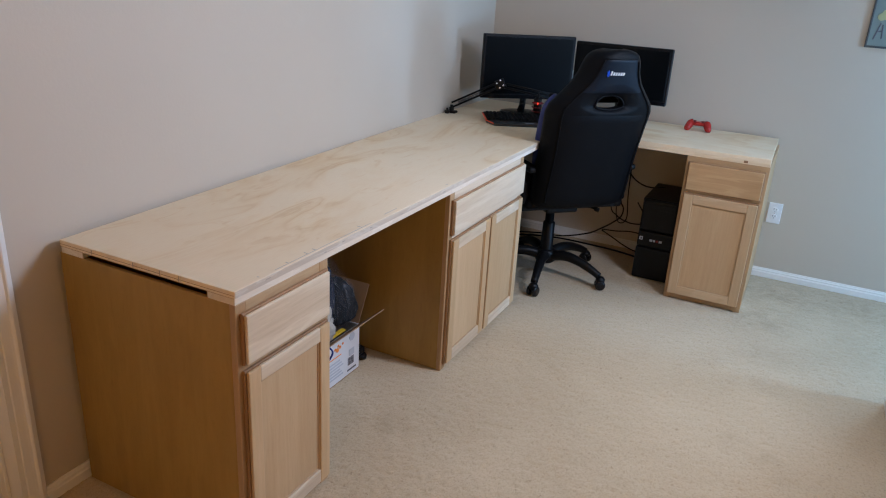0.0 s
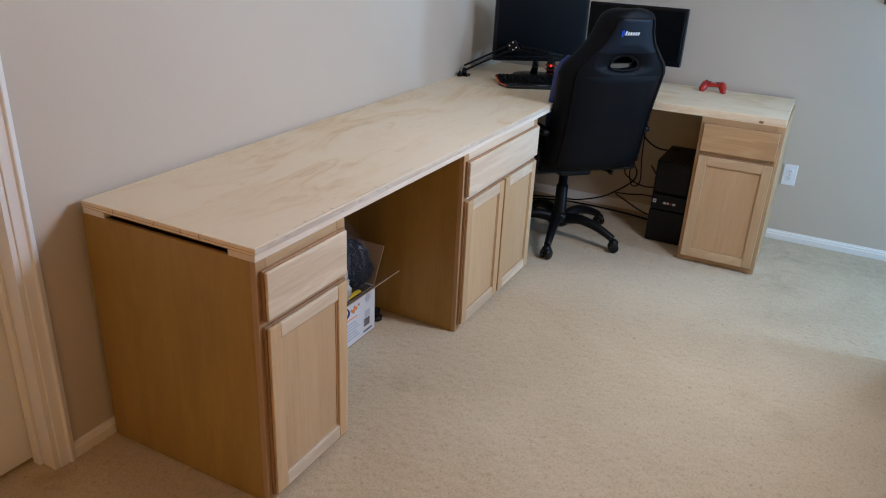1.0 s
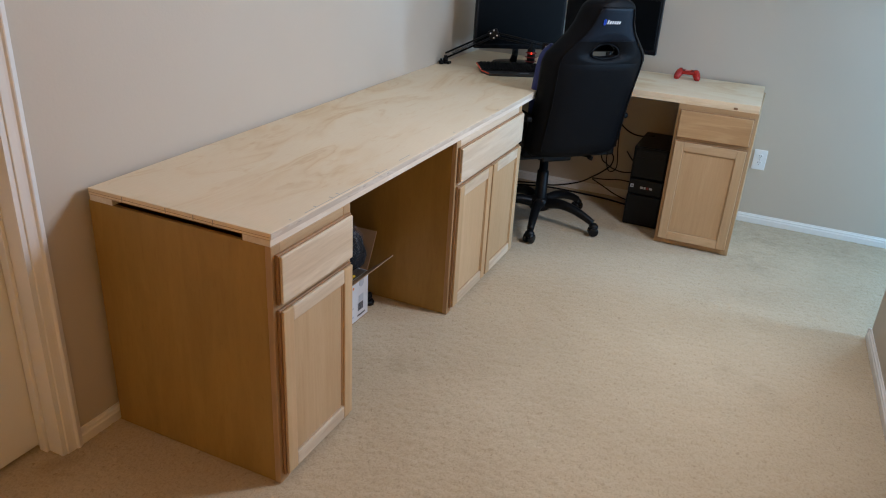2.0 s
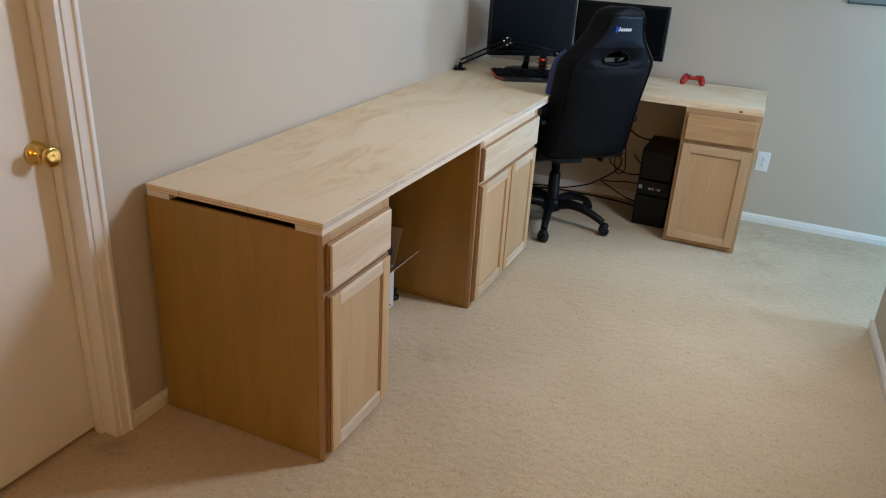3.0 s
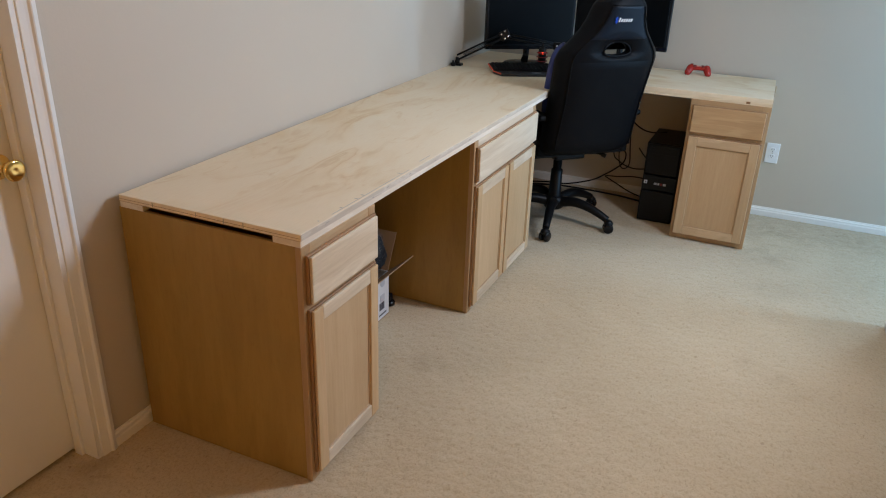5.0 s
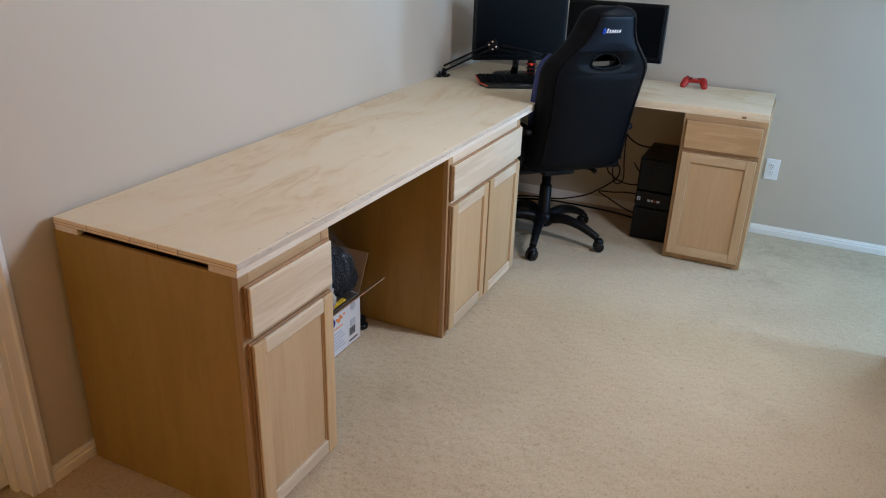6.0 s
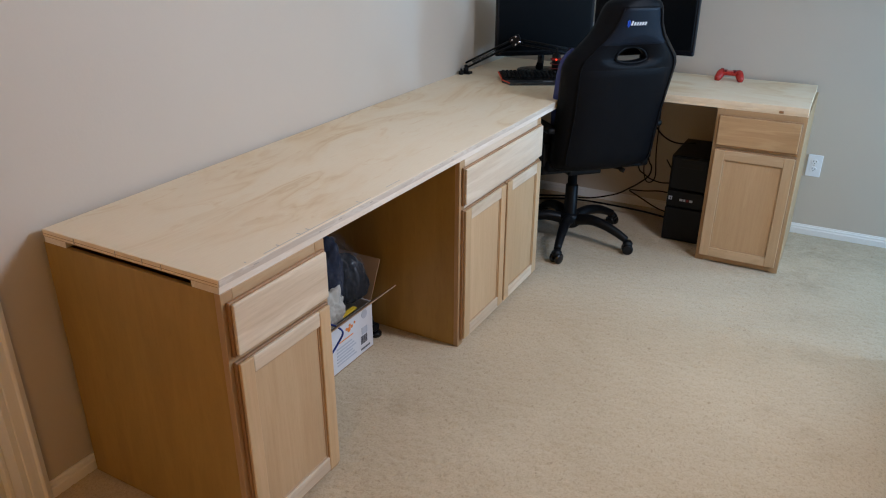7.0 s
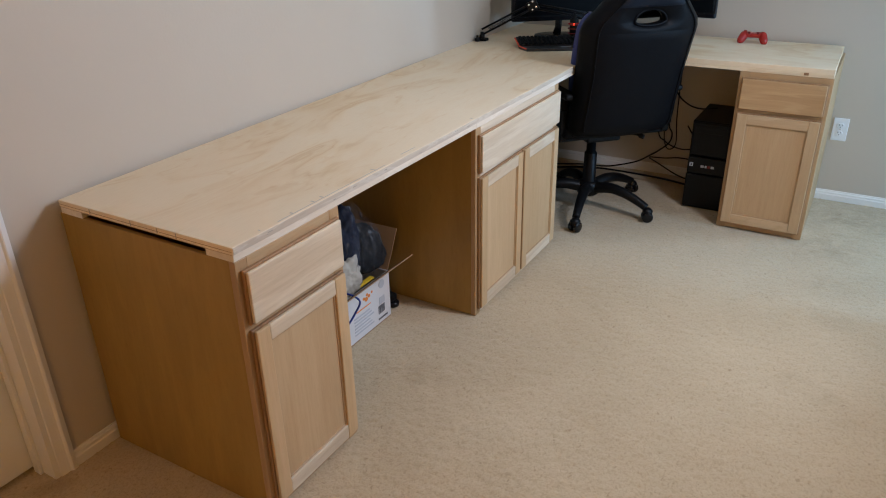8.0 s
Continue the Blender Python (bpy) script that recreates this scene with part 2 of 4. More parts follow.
GLOSS = plain("glossy_black_plastic", (0.006, 0.006, 0.007), 0.2, grain=150, vary=0.2, relief=0.0, spec=0.35)
DARK_GREY = plain("dark_grey_plastic", (0.02, 0.021, 0.022), 0.45, grain=150, vary=0.2, relief=0.1)
SCREEN = plain("black_screen", (0.003, 0.004, 0.005), 0.30, grain=20, vary=0.1, relief=0.0, spec=0.1)
BRASS = plain("polished_brass", (0.83, 0.58, 0.18), 0.14, 1.0, grain=30, vary=0.06, relief=0.02)
STEEL = plain("bright_steel", (0.7, 0.7, 0.72), 0.25, 1.0, grain=60, vary=0.05, relief=0.02)
RED = plain("red_plastic", (0.40, 0.018, 0.012), 0.26, grain=120, vary=0.12, relief=0.05)
DARK_RED = plain("dark_red_plastic", (0.20, 0.01, 0.01), 0.4, grain=120, vary=0.12, relief=0.05)
OUTLET = plain("white_outlet_plastic", (0.82, 0.83, 0.84), 0.3, grain=60, vary=0.02, relief=0.0)
CARDBOARD = plain("brown_cardboard", (0.34, 0.21, 0.11), 0.8, grain=60, vary=0.15, relief=0.2)
CARTON = plain("white_printed_carton", (0.70, 0.70, 0.72), 0.5, grain=40, vary=0.06, relief=0.08)
PRINT_GREY = plain("grey_print", (0.50, 0.52, 0.57), 0.5, grain=60, vary=0.1, relief=0.0)
PRINT_DARK = plain("dark_print", (0.10, 0.10, 0.12), 0.5, grain=60, vary=0.1, relief=0.0)
PRINT_ORANGE = plain("orange_print", (0.80, 0.25, 0.04), 0.5, grain=60, vary=0.1, relief=0.0)
PRINT_WHITE = plain("white_print", (0.85, 0.86, 0.88), 0.45, grain=60, vary=0.03, relief=0.0)
PRINT_BLUE = plain("blue_print", (0.03, 0.12, 0.75), 0.45, grain=60, vary=0.05, relief=0.0)
NAVY_CLOTH = plain("navy_cloth", (0.004, 0.007, 0.024), 0.9, grain=90, vary=0.35, relief=0.5)
BLACK_CLOTH = plain("charcoal_cloth", (0.007, 0.007, 0.008), 0.92, grain=90, vary=0.35, relief=0.5)
CREAM_CLOTH = plain("cream_cloth", (0.50, 0.45, 0.37), 0.9, grain=70, vary=0.15, relief=0.5)
YELLOW = plain("yellow_plastic", (0.75, 0.50, 0.03), 0.4, grain=70, vary=0.1, relief=0.05)
FRAME_GREY = plain("grey_picture_frame", (0.06, 0.07, 0.075), 0.5, grain=60, vary=0.15, relief=0.15)
CANVAS = plain("pale_teal_canvas", (0.20, 0.25, 0.24), 0.7, grain=40, vary=0.3, relief=0.1)
BAG = film_plastic()
KEY_GLOW = glow("orange_key_light", (0.55, 0.06, 0.02), 0.12)
RED_GLOW = glow("red_indicator_light", (1.0, 0.06, 0.02), 2.2)
SLOT = plain("dark_slot", (0.03, 0.03, 0.03), 0.6, grain=60, vary=0.1, relief=0.0)


# ---------------------------------------------------------------- builders
def thing(name, m, label, category, group=""):
    ob = new(name)
    ob.matrix_world = m
    return tagged(ob, label, category, group)


def part(name, bm, mat, parent=None, label="", smooth=False):
    me = bpy.data.meshes.new(name)
    bm.normal_update()
    bm.to_mesh(me)
    bm.free()
    me.materials.append(mat)
    if smooth:
        me.shade_smooth()
    ob = new(name, me)
    ob.parent = parent
    return tagged(ob, label)


def structure(name, bm, mat, label, category, smooth=False):
    return tagged(part(name, bm, mat, None, label, smooth), category=category, kind="structure")


def add_box(bm, lo, hi, bevel=0.0, segs=2, m=None):
    r = bmesh.ops.create_cube(bm, size=1.0)
    vs = r["verts"]
    for v in vs:
        v.co = Vector([(lo[i] + hi[i]) / 2 + v.co[i] * (hi[i] - lo[i]) for i in range(3)])
    if bevel:
        es = list({e for v in vs for e in v.link_edges})
        out = bmesh.ops.bevel(bm, geom=es, offset=bevel, segments=segs, profile=0.5, affect="EDGES", clamp_overlap=True)
        vs = list({v for f in out["faces"] for v in f.verts} | {v for v in vs if v.is_valid})
    if m is not None:
        bmesh.ops.transform(bm, matrix=m, verts=vs)
    return vs


def box_bm(lo, hi, bevel=0.0, segs=2, m=None):
    bm = bmesh.new()
    add_box(bm, lo, hi, bevel, segs, m)
    return bm


def prism(points, z0, z1, bevel=0.0):
    """An upright prism over a plan polygon."""
    bm = bmesh.new()
    f = bm.faces.new([bm.verts.new((x, y, z0)) for x, y in points])
    r = bmesh.ops.extrude_face_region(bm, geom=[f])
    for v in r["geom"]:
        if isinstance(v, bmesh.types.BMVert):
            v.co.z = z1
    bmesh.ops.recalc_face_normals(bm, faces=bm.faces[:])
    if bevel:
        bmesh.ops.bevel(bm, geom=bm.edges[:], offset=bevel, segments=1, affect="EDGES")
    return bm


def sweep_profile(profile, a, b, out):
    """A moulding: profile of (out, up) pairs swept from a to b; out is the unit vector away from the wall."""
    bm = bmesh.new()
    a, b, out = Vector(a), Vector(b), Vector(out)
    rings = [[bm.verts.new(p + out * o + Vector((0, 0, u))) for o, u in profile] for p in (a, b)]
    k = len(profile)
    for i in range(k):
        bm.faces.new((rings[0][i], rings[0][(i + 1) % k], rings[1][(i + 1) % k], rings[1][i]))
    bm.faces.new(rings[0])
    bm.faces.new(rings[1][::-1])
    bmesh.ops.recalc_face_normals(bm, faces=bm.faces[:])
    return bm


def lathe(bm, profile, m=None, segs=24):
    """Turn (radius, height) pairs about z."""
    rows = []
    for r, z in profile:
        rows.append([bm.verts.new((r * math.cos(2 * math.pi * i / segs), r * math.sin(2 * math.pi * i / segs), z)) for i in range(segs)])
    made = [v for row in rows for v in row]
    for a, b in zip(rows, rows[1:]):
        for i in range(segs):
            bm.faces.new((a[i], a[(i + 1) % segs], b[(i + 1) % segs], b[i]))
    bm.faces.new(rows[0][::-1])
    bm.faces.new(rows[-1])
    if m is not None:
        bmesh.ops.transform(bm, matrix=m, verts=made)
    return made


def turned(profile, m=None, segs=24):
    bm = bmesh.new()
    lathe(bm, profile, m, segs)
    return bm


def tube(bm, pts, radius, segs=8):
    """A round rod along points; radius is one number or one a point."""
    pts = [Vector(p) for p in pts]
    rad = radius if isinstance(radius, (list, tuple)) else [radius] * len(pts)
    rows, side = [], None
    for i, p in enumerate(pts):
        d = (pts[min(i + 1, len(pts) - 1)] - pts[max(i - 1, 0)]).normalized()
        if side is None:
            side = d.orthogonal().normalized()
        side = (side - d * side.dot(d)).normalized()
        up = d.cross(side)
        rows.append([bm.verts.new(p + (side * math.cos(a) + up * math.sin(a)) * rad[i]) for a in (2 * math.pi * k / segs for k in range(segs))])
    for a, b in zip(rows, rows[1:]):
        for i in range(segs):
            bm.faces.new((a[i], a[(i + 1) % segs], b[(i + 1) % segs], b[i]))
    bm.faces.new(rows[0][::-1])
    bm.faces.new(rows[-1])
    bmesh.ops.recalc_face_normals(bm, faces=bm.faces[:])


def tube_bm(pts, radius, segs=8):
    bm = bmesh.new()
    tube(bm, pts, radius, segs)
    return bm


def smooth_path(pts, n=8):
    """Catmull-Rom points through pts."""
    p = [Vector(q) for q in pts]
    p = [p[0] * 2 - p[1]] + p + [p[-1] * 2 - p[-2]]
    out = []
    for i in range(1, len(p) - 2):
        for k in range(n):
            t = k / n
            out.append(0.5 * ((2 * p[i]) + (p[i + 1] - p[i - 1]) * t + (2 * p[i - 1] - 5 * p[i] + 4 * p[i + 1] - p[i + 2]) * t * t + (3 * p[i] - p[i - 1] - 3 * p[i + 1] + p[i + 2]) * t ** 3))
    out.append(p[-2])
    return out


# ---------------------------------------------------------------- the room
BACK, RIGHT, FAR_RIGHT, NEAR, CEIL = 3.13, 2.312, 4.28, NEAR_WALL, 2.44
RIGHT_END = 1.90
DOOR_Y0, DOOR_Y1, DOOR_H = -1.00, -0.194, 2.04


def wall_x(y):
    """The plane of the long wall, which runs a little out of square."""
    return 0.0 - 0.020 * y


def floor_mesh():
    step = 0.0105
    xs = np.arange(-0.25, FAR_RIGHT + 0.15, step)
    ys = np.arange(NEAR - 0.1, BACK + 0.12, step)
    gx, gy = np.meshgrid(xs, ys)
    rng = np.random.default_rng(4)
    gz = rng.normal(0, 0.0014, gx.shape) + 0.0006 * np.sin(gx * 23 + 2 * np.sin(gy * 9)) * np.sin(gy * 19)
    jx, jy = rng.normal(0, 0.002, gx.shape), rng.normal(0, 0.002, gx.shape)
    verts = np.stack([gx + jx, gy + jy, gz], -1).reshape(-1, 3)
    w, h = len(xs), len(ys)
    i = (np.arange(h - 1)[:, None] * w + np.arange(w - 1)[None, :]).ravel()
    faces = np.stack([i, i + 1, i + w + 1, i + w], -1)
    me = bpy.data.meshes.new("floor")
    me.from_pydata(verts.tolist(), [], faces.tolist())
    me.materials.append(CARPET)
    me.shade_smooth()
    return tagged(new("floor", me), "worn beige cut-pile carpet with faint brown stains and broader brown patches", "carpet", kind="structure")


floor_mesh()
structure("ceiling", box_bm((-0.3, NEAR - 0.12, CEIL), (FAR_RIGHT + 0.12, BACK + 0.12, CEIL + 0.1)), WHITE_WALL, "plain white painted ceiling", "ceiling")

# long wall with the door opening
T = 0.115
structure("wall_left", prism([(wall_x(DOOR_Y1), DOOR_Y1), (wall_x(BACK), BACK), (wall_x(BACK) - T, BACK), (wall_x(DOOR_Y1) - T, DOOR_Y1)], -0.02, CEIL), PAINT, "long greige painted wall behind the desk", "wall")
structure("wall_left_near", prism([(wall_x(NEAR), NEAR), (wall_x(DOOR_Y0), DOOR_Y0), (wall_x(DOOR_Y0) - T, DOOR_Y0), (wall_x(NEAR) - T, NEAR)], -0.02, CEIL), PAINT, "greige painted wall beyond the door", "wall")
structure("wall_over_door", prism([(wall_x(DOOR_Y0), DOOR_Y0), (wall_x(DOOR_Y1), DOOR_Y1), (wall_x(DOOR_Y1) - T, DOOR_Y1), (wall_x(DOOR_Y0) - T, DOOR_Y0)], DOOR_H, CEIL), PAINT, "greige painted wall over the door", "wall")
WX0, WX1, WZ0, WZ1 = 2.62, 3.28, 1.16, 2.04
bm = bmesh.new()
for lo, hi in (((-0.2, BACK, -0.02), (WX0, BACK + 0.12, CEIL)), ((WX1, BACK, -0.02), (FAR_RIGHT + 0.12, BACK + 0.12, CEIL)),
               ((WX0, BACK, -0.02), (WX1, BACK + 0.12, WZ0)), ((WX0, BACK, WZ1), (WX1, BACK + 0.12, CEIL))):
    add_box(bm, lo, hi)
structure("wall_back", bm, PAINT, "greige painted wall with a power outlet and a window", "wall")
SY0, SY1, SZ0, SZ1 = 1.24, 1.66, 1.36, 2.24


def right_x(y):
    """The plane of the short side wall, also a little out of square."""
    return RIGHT + 0.021 * (RIGHT_END - y)


def right_piece(y0, y1, z0, z1):
    return prism([(right_x(y0), y0), (right_x(y0) + 0.12, y0), (right_x(y1) + 0.12, y1), (right_x(y1), y1)], z0, z1)


structure("wall_right", right_piece(SY1, RIGHT_END, -0.02, CEIL), PAINT, "greige painted wall ending in an outside corner", "wall")
structure("wall_right_near", right_piece(NEAR, SY0, -0.02, CEIL), PAINT, "greige painted side wall", "wall")
structure("wall_right_sill", right_piece(SY0, SY1, -0.02, SZ0), PAINT, "greige painted wall under the side window", "wall")
structure("wall_right_head", right_piece(SY0, SY1, SZ1, CEIL), PAINT, "greige painted wall over the side window", "wall")
structure("wall_alcove_side", box_bm((RIGHT + 0.125, RIGHT_END - 0.2, -0.02), (FAR_RIGHT, RIGHT_END - 0.08, CEIL)), PAINT, "greige painted wall of the window alcove", "wall")
VY0, VY1, VZ0, VZ1 = 1.84, 2.44, 0.42, 1.32
bm = bmesh.new()
for lo, hi in (((FAR_RIGHT, RIGHT_END - 0.2, -0.02), (FAR_RIGHT + 0.12, VY0, CEIL)), ((FAR_RIGHT, VY1, -0.02), (FAR_RIGHT + 0.12, BACK, CEIL)),
               ((FAR_RIGHT, VY0, -0.02), (FAR_RIGHT + 0.12, VY1, VZ0)), ((FAR_RIGHT, VY0, VZ1), (FAR_RIGHT + 0.12, VY1, CEIL))):
    add_box(bm, lo, hi)
structure("wall_alcove", bm, PAINT, "greige painted wall of the alcove with a window", "wall")
structure("wall_near", box_bm((-0.2, NEAR - 0.12, -0.02), (RIGHT + 0.26, NEAR, CEIL)), PAINT, "plain greige painted wall behind the walk", "wall")


def window(name, lo, hi, axis):
    """A white sash frame with a middle rail in a wall opening; axis is the wall's thin axis."""
    w = tagged(new(name), "white framed window with two sashes", "window", kind="structure")
    a = 1 - axis
    def bar(nm, u0, u1, z0, z1):
        p, q = [0, 0, z0], [0, 0, z1]
        p[a], q[a], p[axis], q[axis] = u0, u1, lo[axis], hi[axis]
        part(nm, box_bm(p, q, 0.004), TRIM, w)
    zm = (lo[2] + hi[2]) / 2
    bar("frame_side", lo[a], lo[a] + 0.05, lo[2], hi[2])
    bar("frame_side", hi[a] - 0.05, hi[a], lo[2], hi[2])
    bar("frame_rail", lo[a] + 0.05, hi[a] - 0.05, lo[2], lo[2] + 0.05)
    bar("frame_rail", lo[a] + 0.05, hi[a] - 0.05, hi[2] - 0.05, hi[2])
    bar("meeting_rail", lo[a] + 0.05, hi[a] - 0.05, zm - 0.02, zm + 0.02)


window("window_1", (WX0, BACK + 0.04, WZ0), (WX1, BACK + 0.09, WZ1), 1)
window("window_3", (FAR_RIGHT + 0.04, VY0, VZ0), (FAR_RIGHT + 0.09, VY1, VZ1), 0)
window("window_2", (RIGHT + 0.11, SY0, SZ0), (RIGHT + 0.14, SY1, SZ1), 0)

# baseboards: stepped moulding
BASE = [(0, 0), (0.013, 0), (0.013, 0.030), (0.010, 0.034), (0.010, 0.043), (0.006, 0.046), (0.004, 0.053), (0, 0.053)]
CASE_Y = DOOR_Y1 + 0.052
nrm = Vector((1, 0.02, 0)).normalized()
structure("baseboard_left", sweep_profile(BASE, (wall_x(CASE_Y), CASE_Y, 0), (wall_x(BACK), BACK, 0), nrm), TRIM, "white painted stepped baseboard", "baseboard")
structure("baseboard_back", sweep_profile(BASE, (0.0, BACK, 0), (FAR_RIGHT, BACK, 0), (0, -1, 0)), TRIM, "white painted stepped baseboard", "baseboard")
structure("baseboard_right", sweep_profile(BASE, (right_x(NEAR), NEAR, 0), (RIGHT, RIGHT_END, 0), (-1, 0, 0)), TRIM, "white painted stepped baseboard", "baseboard")
structure("baseboard_corner", sweep_profile(BASE, (RIGHT - 0.013, RIGHT_END, 0), (RIGHT + 0.12, RIGHT_END, 0), (0, 1, 0)), TRIM, "white painted stepped baseboard round the corner", "baseboard")


# door: smooth white leaf set back in its jamb, moulded casing, brass knob
def casing(name, lo_y, hi_y, inner_high):
    """Upright colonial casing; stepped across its width."""
    steps = [(0.0, 0.0), (0.0, 0.008), (0.04, 0.010), (0.40, 0.012), (0.54, 0.0135), (0.62, 0.0185), (0.68, 0.0200), (0.74, 0.0190), (0.97, 0.0150), (1.0, 0.012), (1.0, 0.0)]
    bm = bmesh.new()
    rings = []
    for z in (0.0, DOOR_H + 0.064):
        ring = []
        for u, o in steps:
            y = lo_y + (hi_y - lo_y) * (u if inner_high else 1 - u)
            ring.append(bm.verts.new((wall_x(y) + o, y, z)))
        rings.append(ring)
    k = len(steps)
    for i in range(k):
        bm.faces.new((rings[0][i], rings[0][(i + 1) % k], rings[1][(i + 1) % k], rings[1][i]))
    bm.faces.new(rings[0]), bm.faces.new(rings[1])
    bmesh.ops.recalc_face_normals(bm, faces=bm.faces[:])
    return structure(name, bm, TRIM, "white painted moulded door casing", "trim")


casing("trim_door_far", DOOR_Y1, CASE_Y, True)
casing("trim_door_near", DOOR_Y0 - 0.064, DOOR_Y0, False)
structure("trim_door_head", box_bm((wall_x(0), DOOR_Y0, DOOR_H), (wall_x(0) + 0.03, DOOR_Y1, DOOR_H + 0.064), 0.003), TRIM, "white painted door head casing", "trim")
bm = bmesh.new()
add_box(bm, (-0.125, DOOR_Y1 - 0.016, 0), (wall_x(DOOR_Y1) + 0.006, DOOR_Y1, DOOR_H))
add_box(bm, (-0.125, DOOR_Y0, 0), (wall_x(DOOR_Y0) + 0.006, DOOR_Y0 + 0.016, DOOR_H))
add_box(bm, (-0.125, DOOR_Y0 + 0.016, DOOR_H - 0.016), (0.006, DOOR_Y1 - 0.016, DOOR_H))
add_box(bm, (-0.076, DOOR_Y1 - 0.027, 0), (-0.046, DOOR_Y1 - 0.016, DOOR_H - 0.016), 0.002)
structure("trim_door_jamb", bm, TRIM, "white painted door jamb with stop", "trim")
# unseen panel added behind the door so no sky light leaks under it
structure("hall_light_block", box_bm((-0.30, DOOR_Y0 - 0.2, -0.02), (-0.20, DOOR_Y1 + 0.2, CEIL)), PAINT, "unseen greige panel added beyond the closed door to block sky light", "wall")
door = tagged(new("door_1"), "closed smooth white door with a brass knob", "door", kind="structure")
part("leaf", box_bm((-0.113, DOOR_Y0 + 0.019, 0.018), (-0.078, DOOR_Y1 - 0.019, DOOR_H - 0.019), 0.002), DOOR_PAINT, door)
KNOB = Matrix.Translation((-0.078, -0.262, 0.935)) @ Matrix.Rotation(radians(90), 4, "Y")
knob = part("door_knob", turned([(0.033, 0), (0.033, 0.004), (0.030, 0.010), (0.023, 0.016), (0.014, 0.021), (0.012, 0.027), (0.013, 0.034), (0.018, 0.042), (0.0255, 0.053), (0.028, 0.061), (0.0275, 0.065), (0.023, 0.0665), (0.006, 0.065)], KNOB, 32), BRASS, door, "polished brass door knob", True)


# ---------------------------------------------------------------- cabinets
FRONT, CAB_H, DEPTH = 0.65, 0.762, 0.627


def ring_bm(x0, x1, y0, y1, z0, z1, w):
    """A rectangular frame of bar width w, as four butted bars."""
    bm = bmesh.new()
    for lo, hi in (((x0, y0, z0), (x1, y0 + w, z1)), ((x0, y1 - w, z0), (x1, y1, z1)), ((x0, y0 + w, z0), (x1, y1 - w, z0 + w)), ((x0, y0 + w, z1 - w), (x1, y1 - w, z1))):
        add_box(bm, lo, hi, 0.0012, 1)
    return bm


def shaker_door(parent, y0, y1, z0, z1, rails, uprights):
    """A frame-and-panel overlay door with a stepped outer edge, its face towards +x."""
    r, e = 0.050, 0.0045
    d = part("door", box_bm((0.0055, y0 + r - 0.008, z0 + r - 0.008), (0.0115, y1 - r + 0.008, z1 - r + 0.008)), uprights, parent, "flat oak door panel")
    part("door_edge", ring_bm(0.0012, 0.0105, y0, y1, z0, z1, 0.030), OAK_END, d, "darker stepped oak edge")
    for a, b in ((y0 + e, y0 + r), (y1 - r, y1 - e)):
        part("stile", box_bm((0.0108, a, z0 + e), (0.0205, b, z1 - e), 0.003, 2), uprights, d)
    for a, b in ((z0 + e, z0 + r), (z1 - r, z1 - e)):
        part("rail", box_bm((0.0108, y0 + r, a), (0.0200, y1 - r, b), 0.0025, 2), rails, d)
    # the shade along the panel's rim is put into the bead's darker oak
    part("bead", ring_bm(0.0110, 0.0145, y0 + r, y1 - r, z0 + r, z1 - r, 0.006), OAK_FRAME, d, "inner bead, toned darker for its shade")
    return d


def cabinet(m, w, doors, label, group, end=None):
    """A base cabinet without a toe kick: face towards local +x, width along local y."""
    c = thing("base_cabinet", m, label, "cabinet", group)
    ft, sw = 0.019, 0.038
    part("side_panel", box_bm((-DEPTH, 0.0, 0.004), (-ft, 0.013, CAB_H), 0.001, 1), SIDE, c, "golden brown veneered side panel")
    part("side_panel", box_bm((-DEPTH, w - 0.013, 0.004), (-ft, w, CAB_H), 0.001, 1), end or SIDE, c, "veneered side panel")
    part("back_panel", box_bm((-DEPTH, 0.013, 0.05), (-DEPTH + 0.006, w - 0.013, CAB_H)), SIDE, c)
    part("bottom_panel", box_bm((-DEPTH + 0.006, 0.013, 0.03), (-ft, w - 0.013, 0.043)), SIDE, c)
    part("face_stile", box_bm((-ft, -0.001, 0.002), (0, sw, CAB_H), 0.0015, 1), OAK_FRAME, c)
    part("face_stile", box_bm((-ft, w - sw, 0.002), (0, w + 0.001, CAB_H), 0.0015, 1), OAK_FRAME, c)
    for z0, z1 in ((0.006, 0.045), (0.56, 0.60), (CAB_H - 0.045, CAB_H)):
        part("face_rail", box_bm((-ft, sw, z0), (-0.0005, w - sw, z1), 0.001, 1), OAK_H if doors == 2 else OAK_GOLD, c)
    if doors == 2:
        part("face_stile", box_bm((-ft, w / 2 - sw / 2, 0.045), (-0.0005, w / 2 + sw / 2, 0.56), 0.001, 1), OAK_V, c)
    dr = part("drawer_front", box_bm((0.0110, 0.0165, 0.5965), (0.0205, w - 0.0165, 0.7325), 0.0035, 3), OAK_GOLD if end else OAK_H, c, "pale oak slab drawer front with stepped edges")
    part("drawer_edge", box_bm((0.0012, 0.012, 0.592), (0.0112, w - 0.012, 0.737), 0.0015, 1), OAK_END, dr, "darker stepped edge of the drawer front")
    # the end cabinet's door takes the darkened copies, its dimmer light in colour
    rails, uprights = (OAK_DIM_H, OAK_DIM_V) if end else (OAK_H, OAK_V)
    if doors == 1:
        shaker_door(c, 0.012, w - 0.012, 0.030, 0.577, rails, uprights)
    else:
        shaker_door(c, 0.012, w / 2 - 0.0035, 0.030, 0.577, rails, uprights)
        shaker_door(c, w / 2 + 0.0035, w - 0.012, 0.030, 0.577, rails, uprights)
    return c


MID_Y, MID_W = 1.168, 0.762
WING_X, WING_Y = 1.293, 2.505
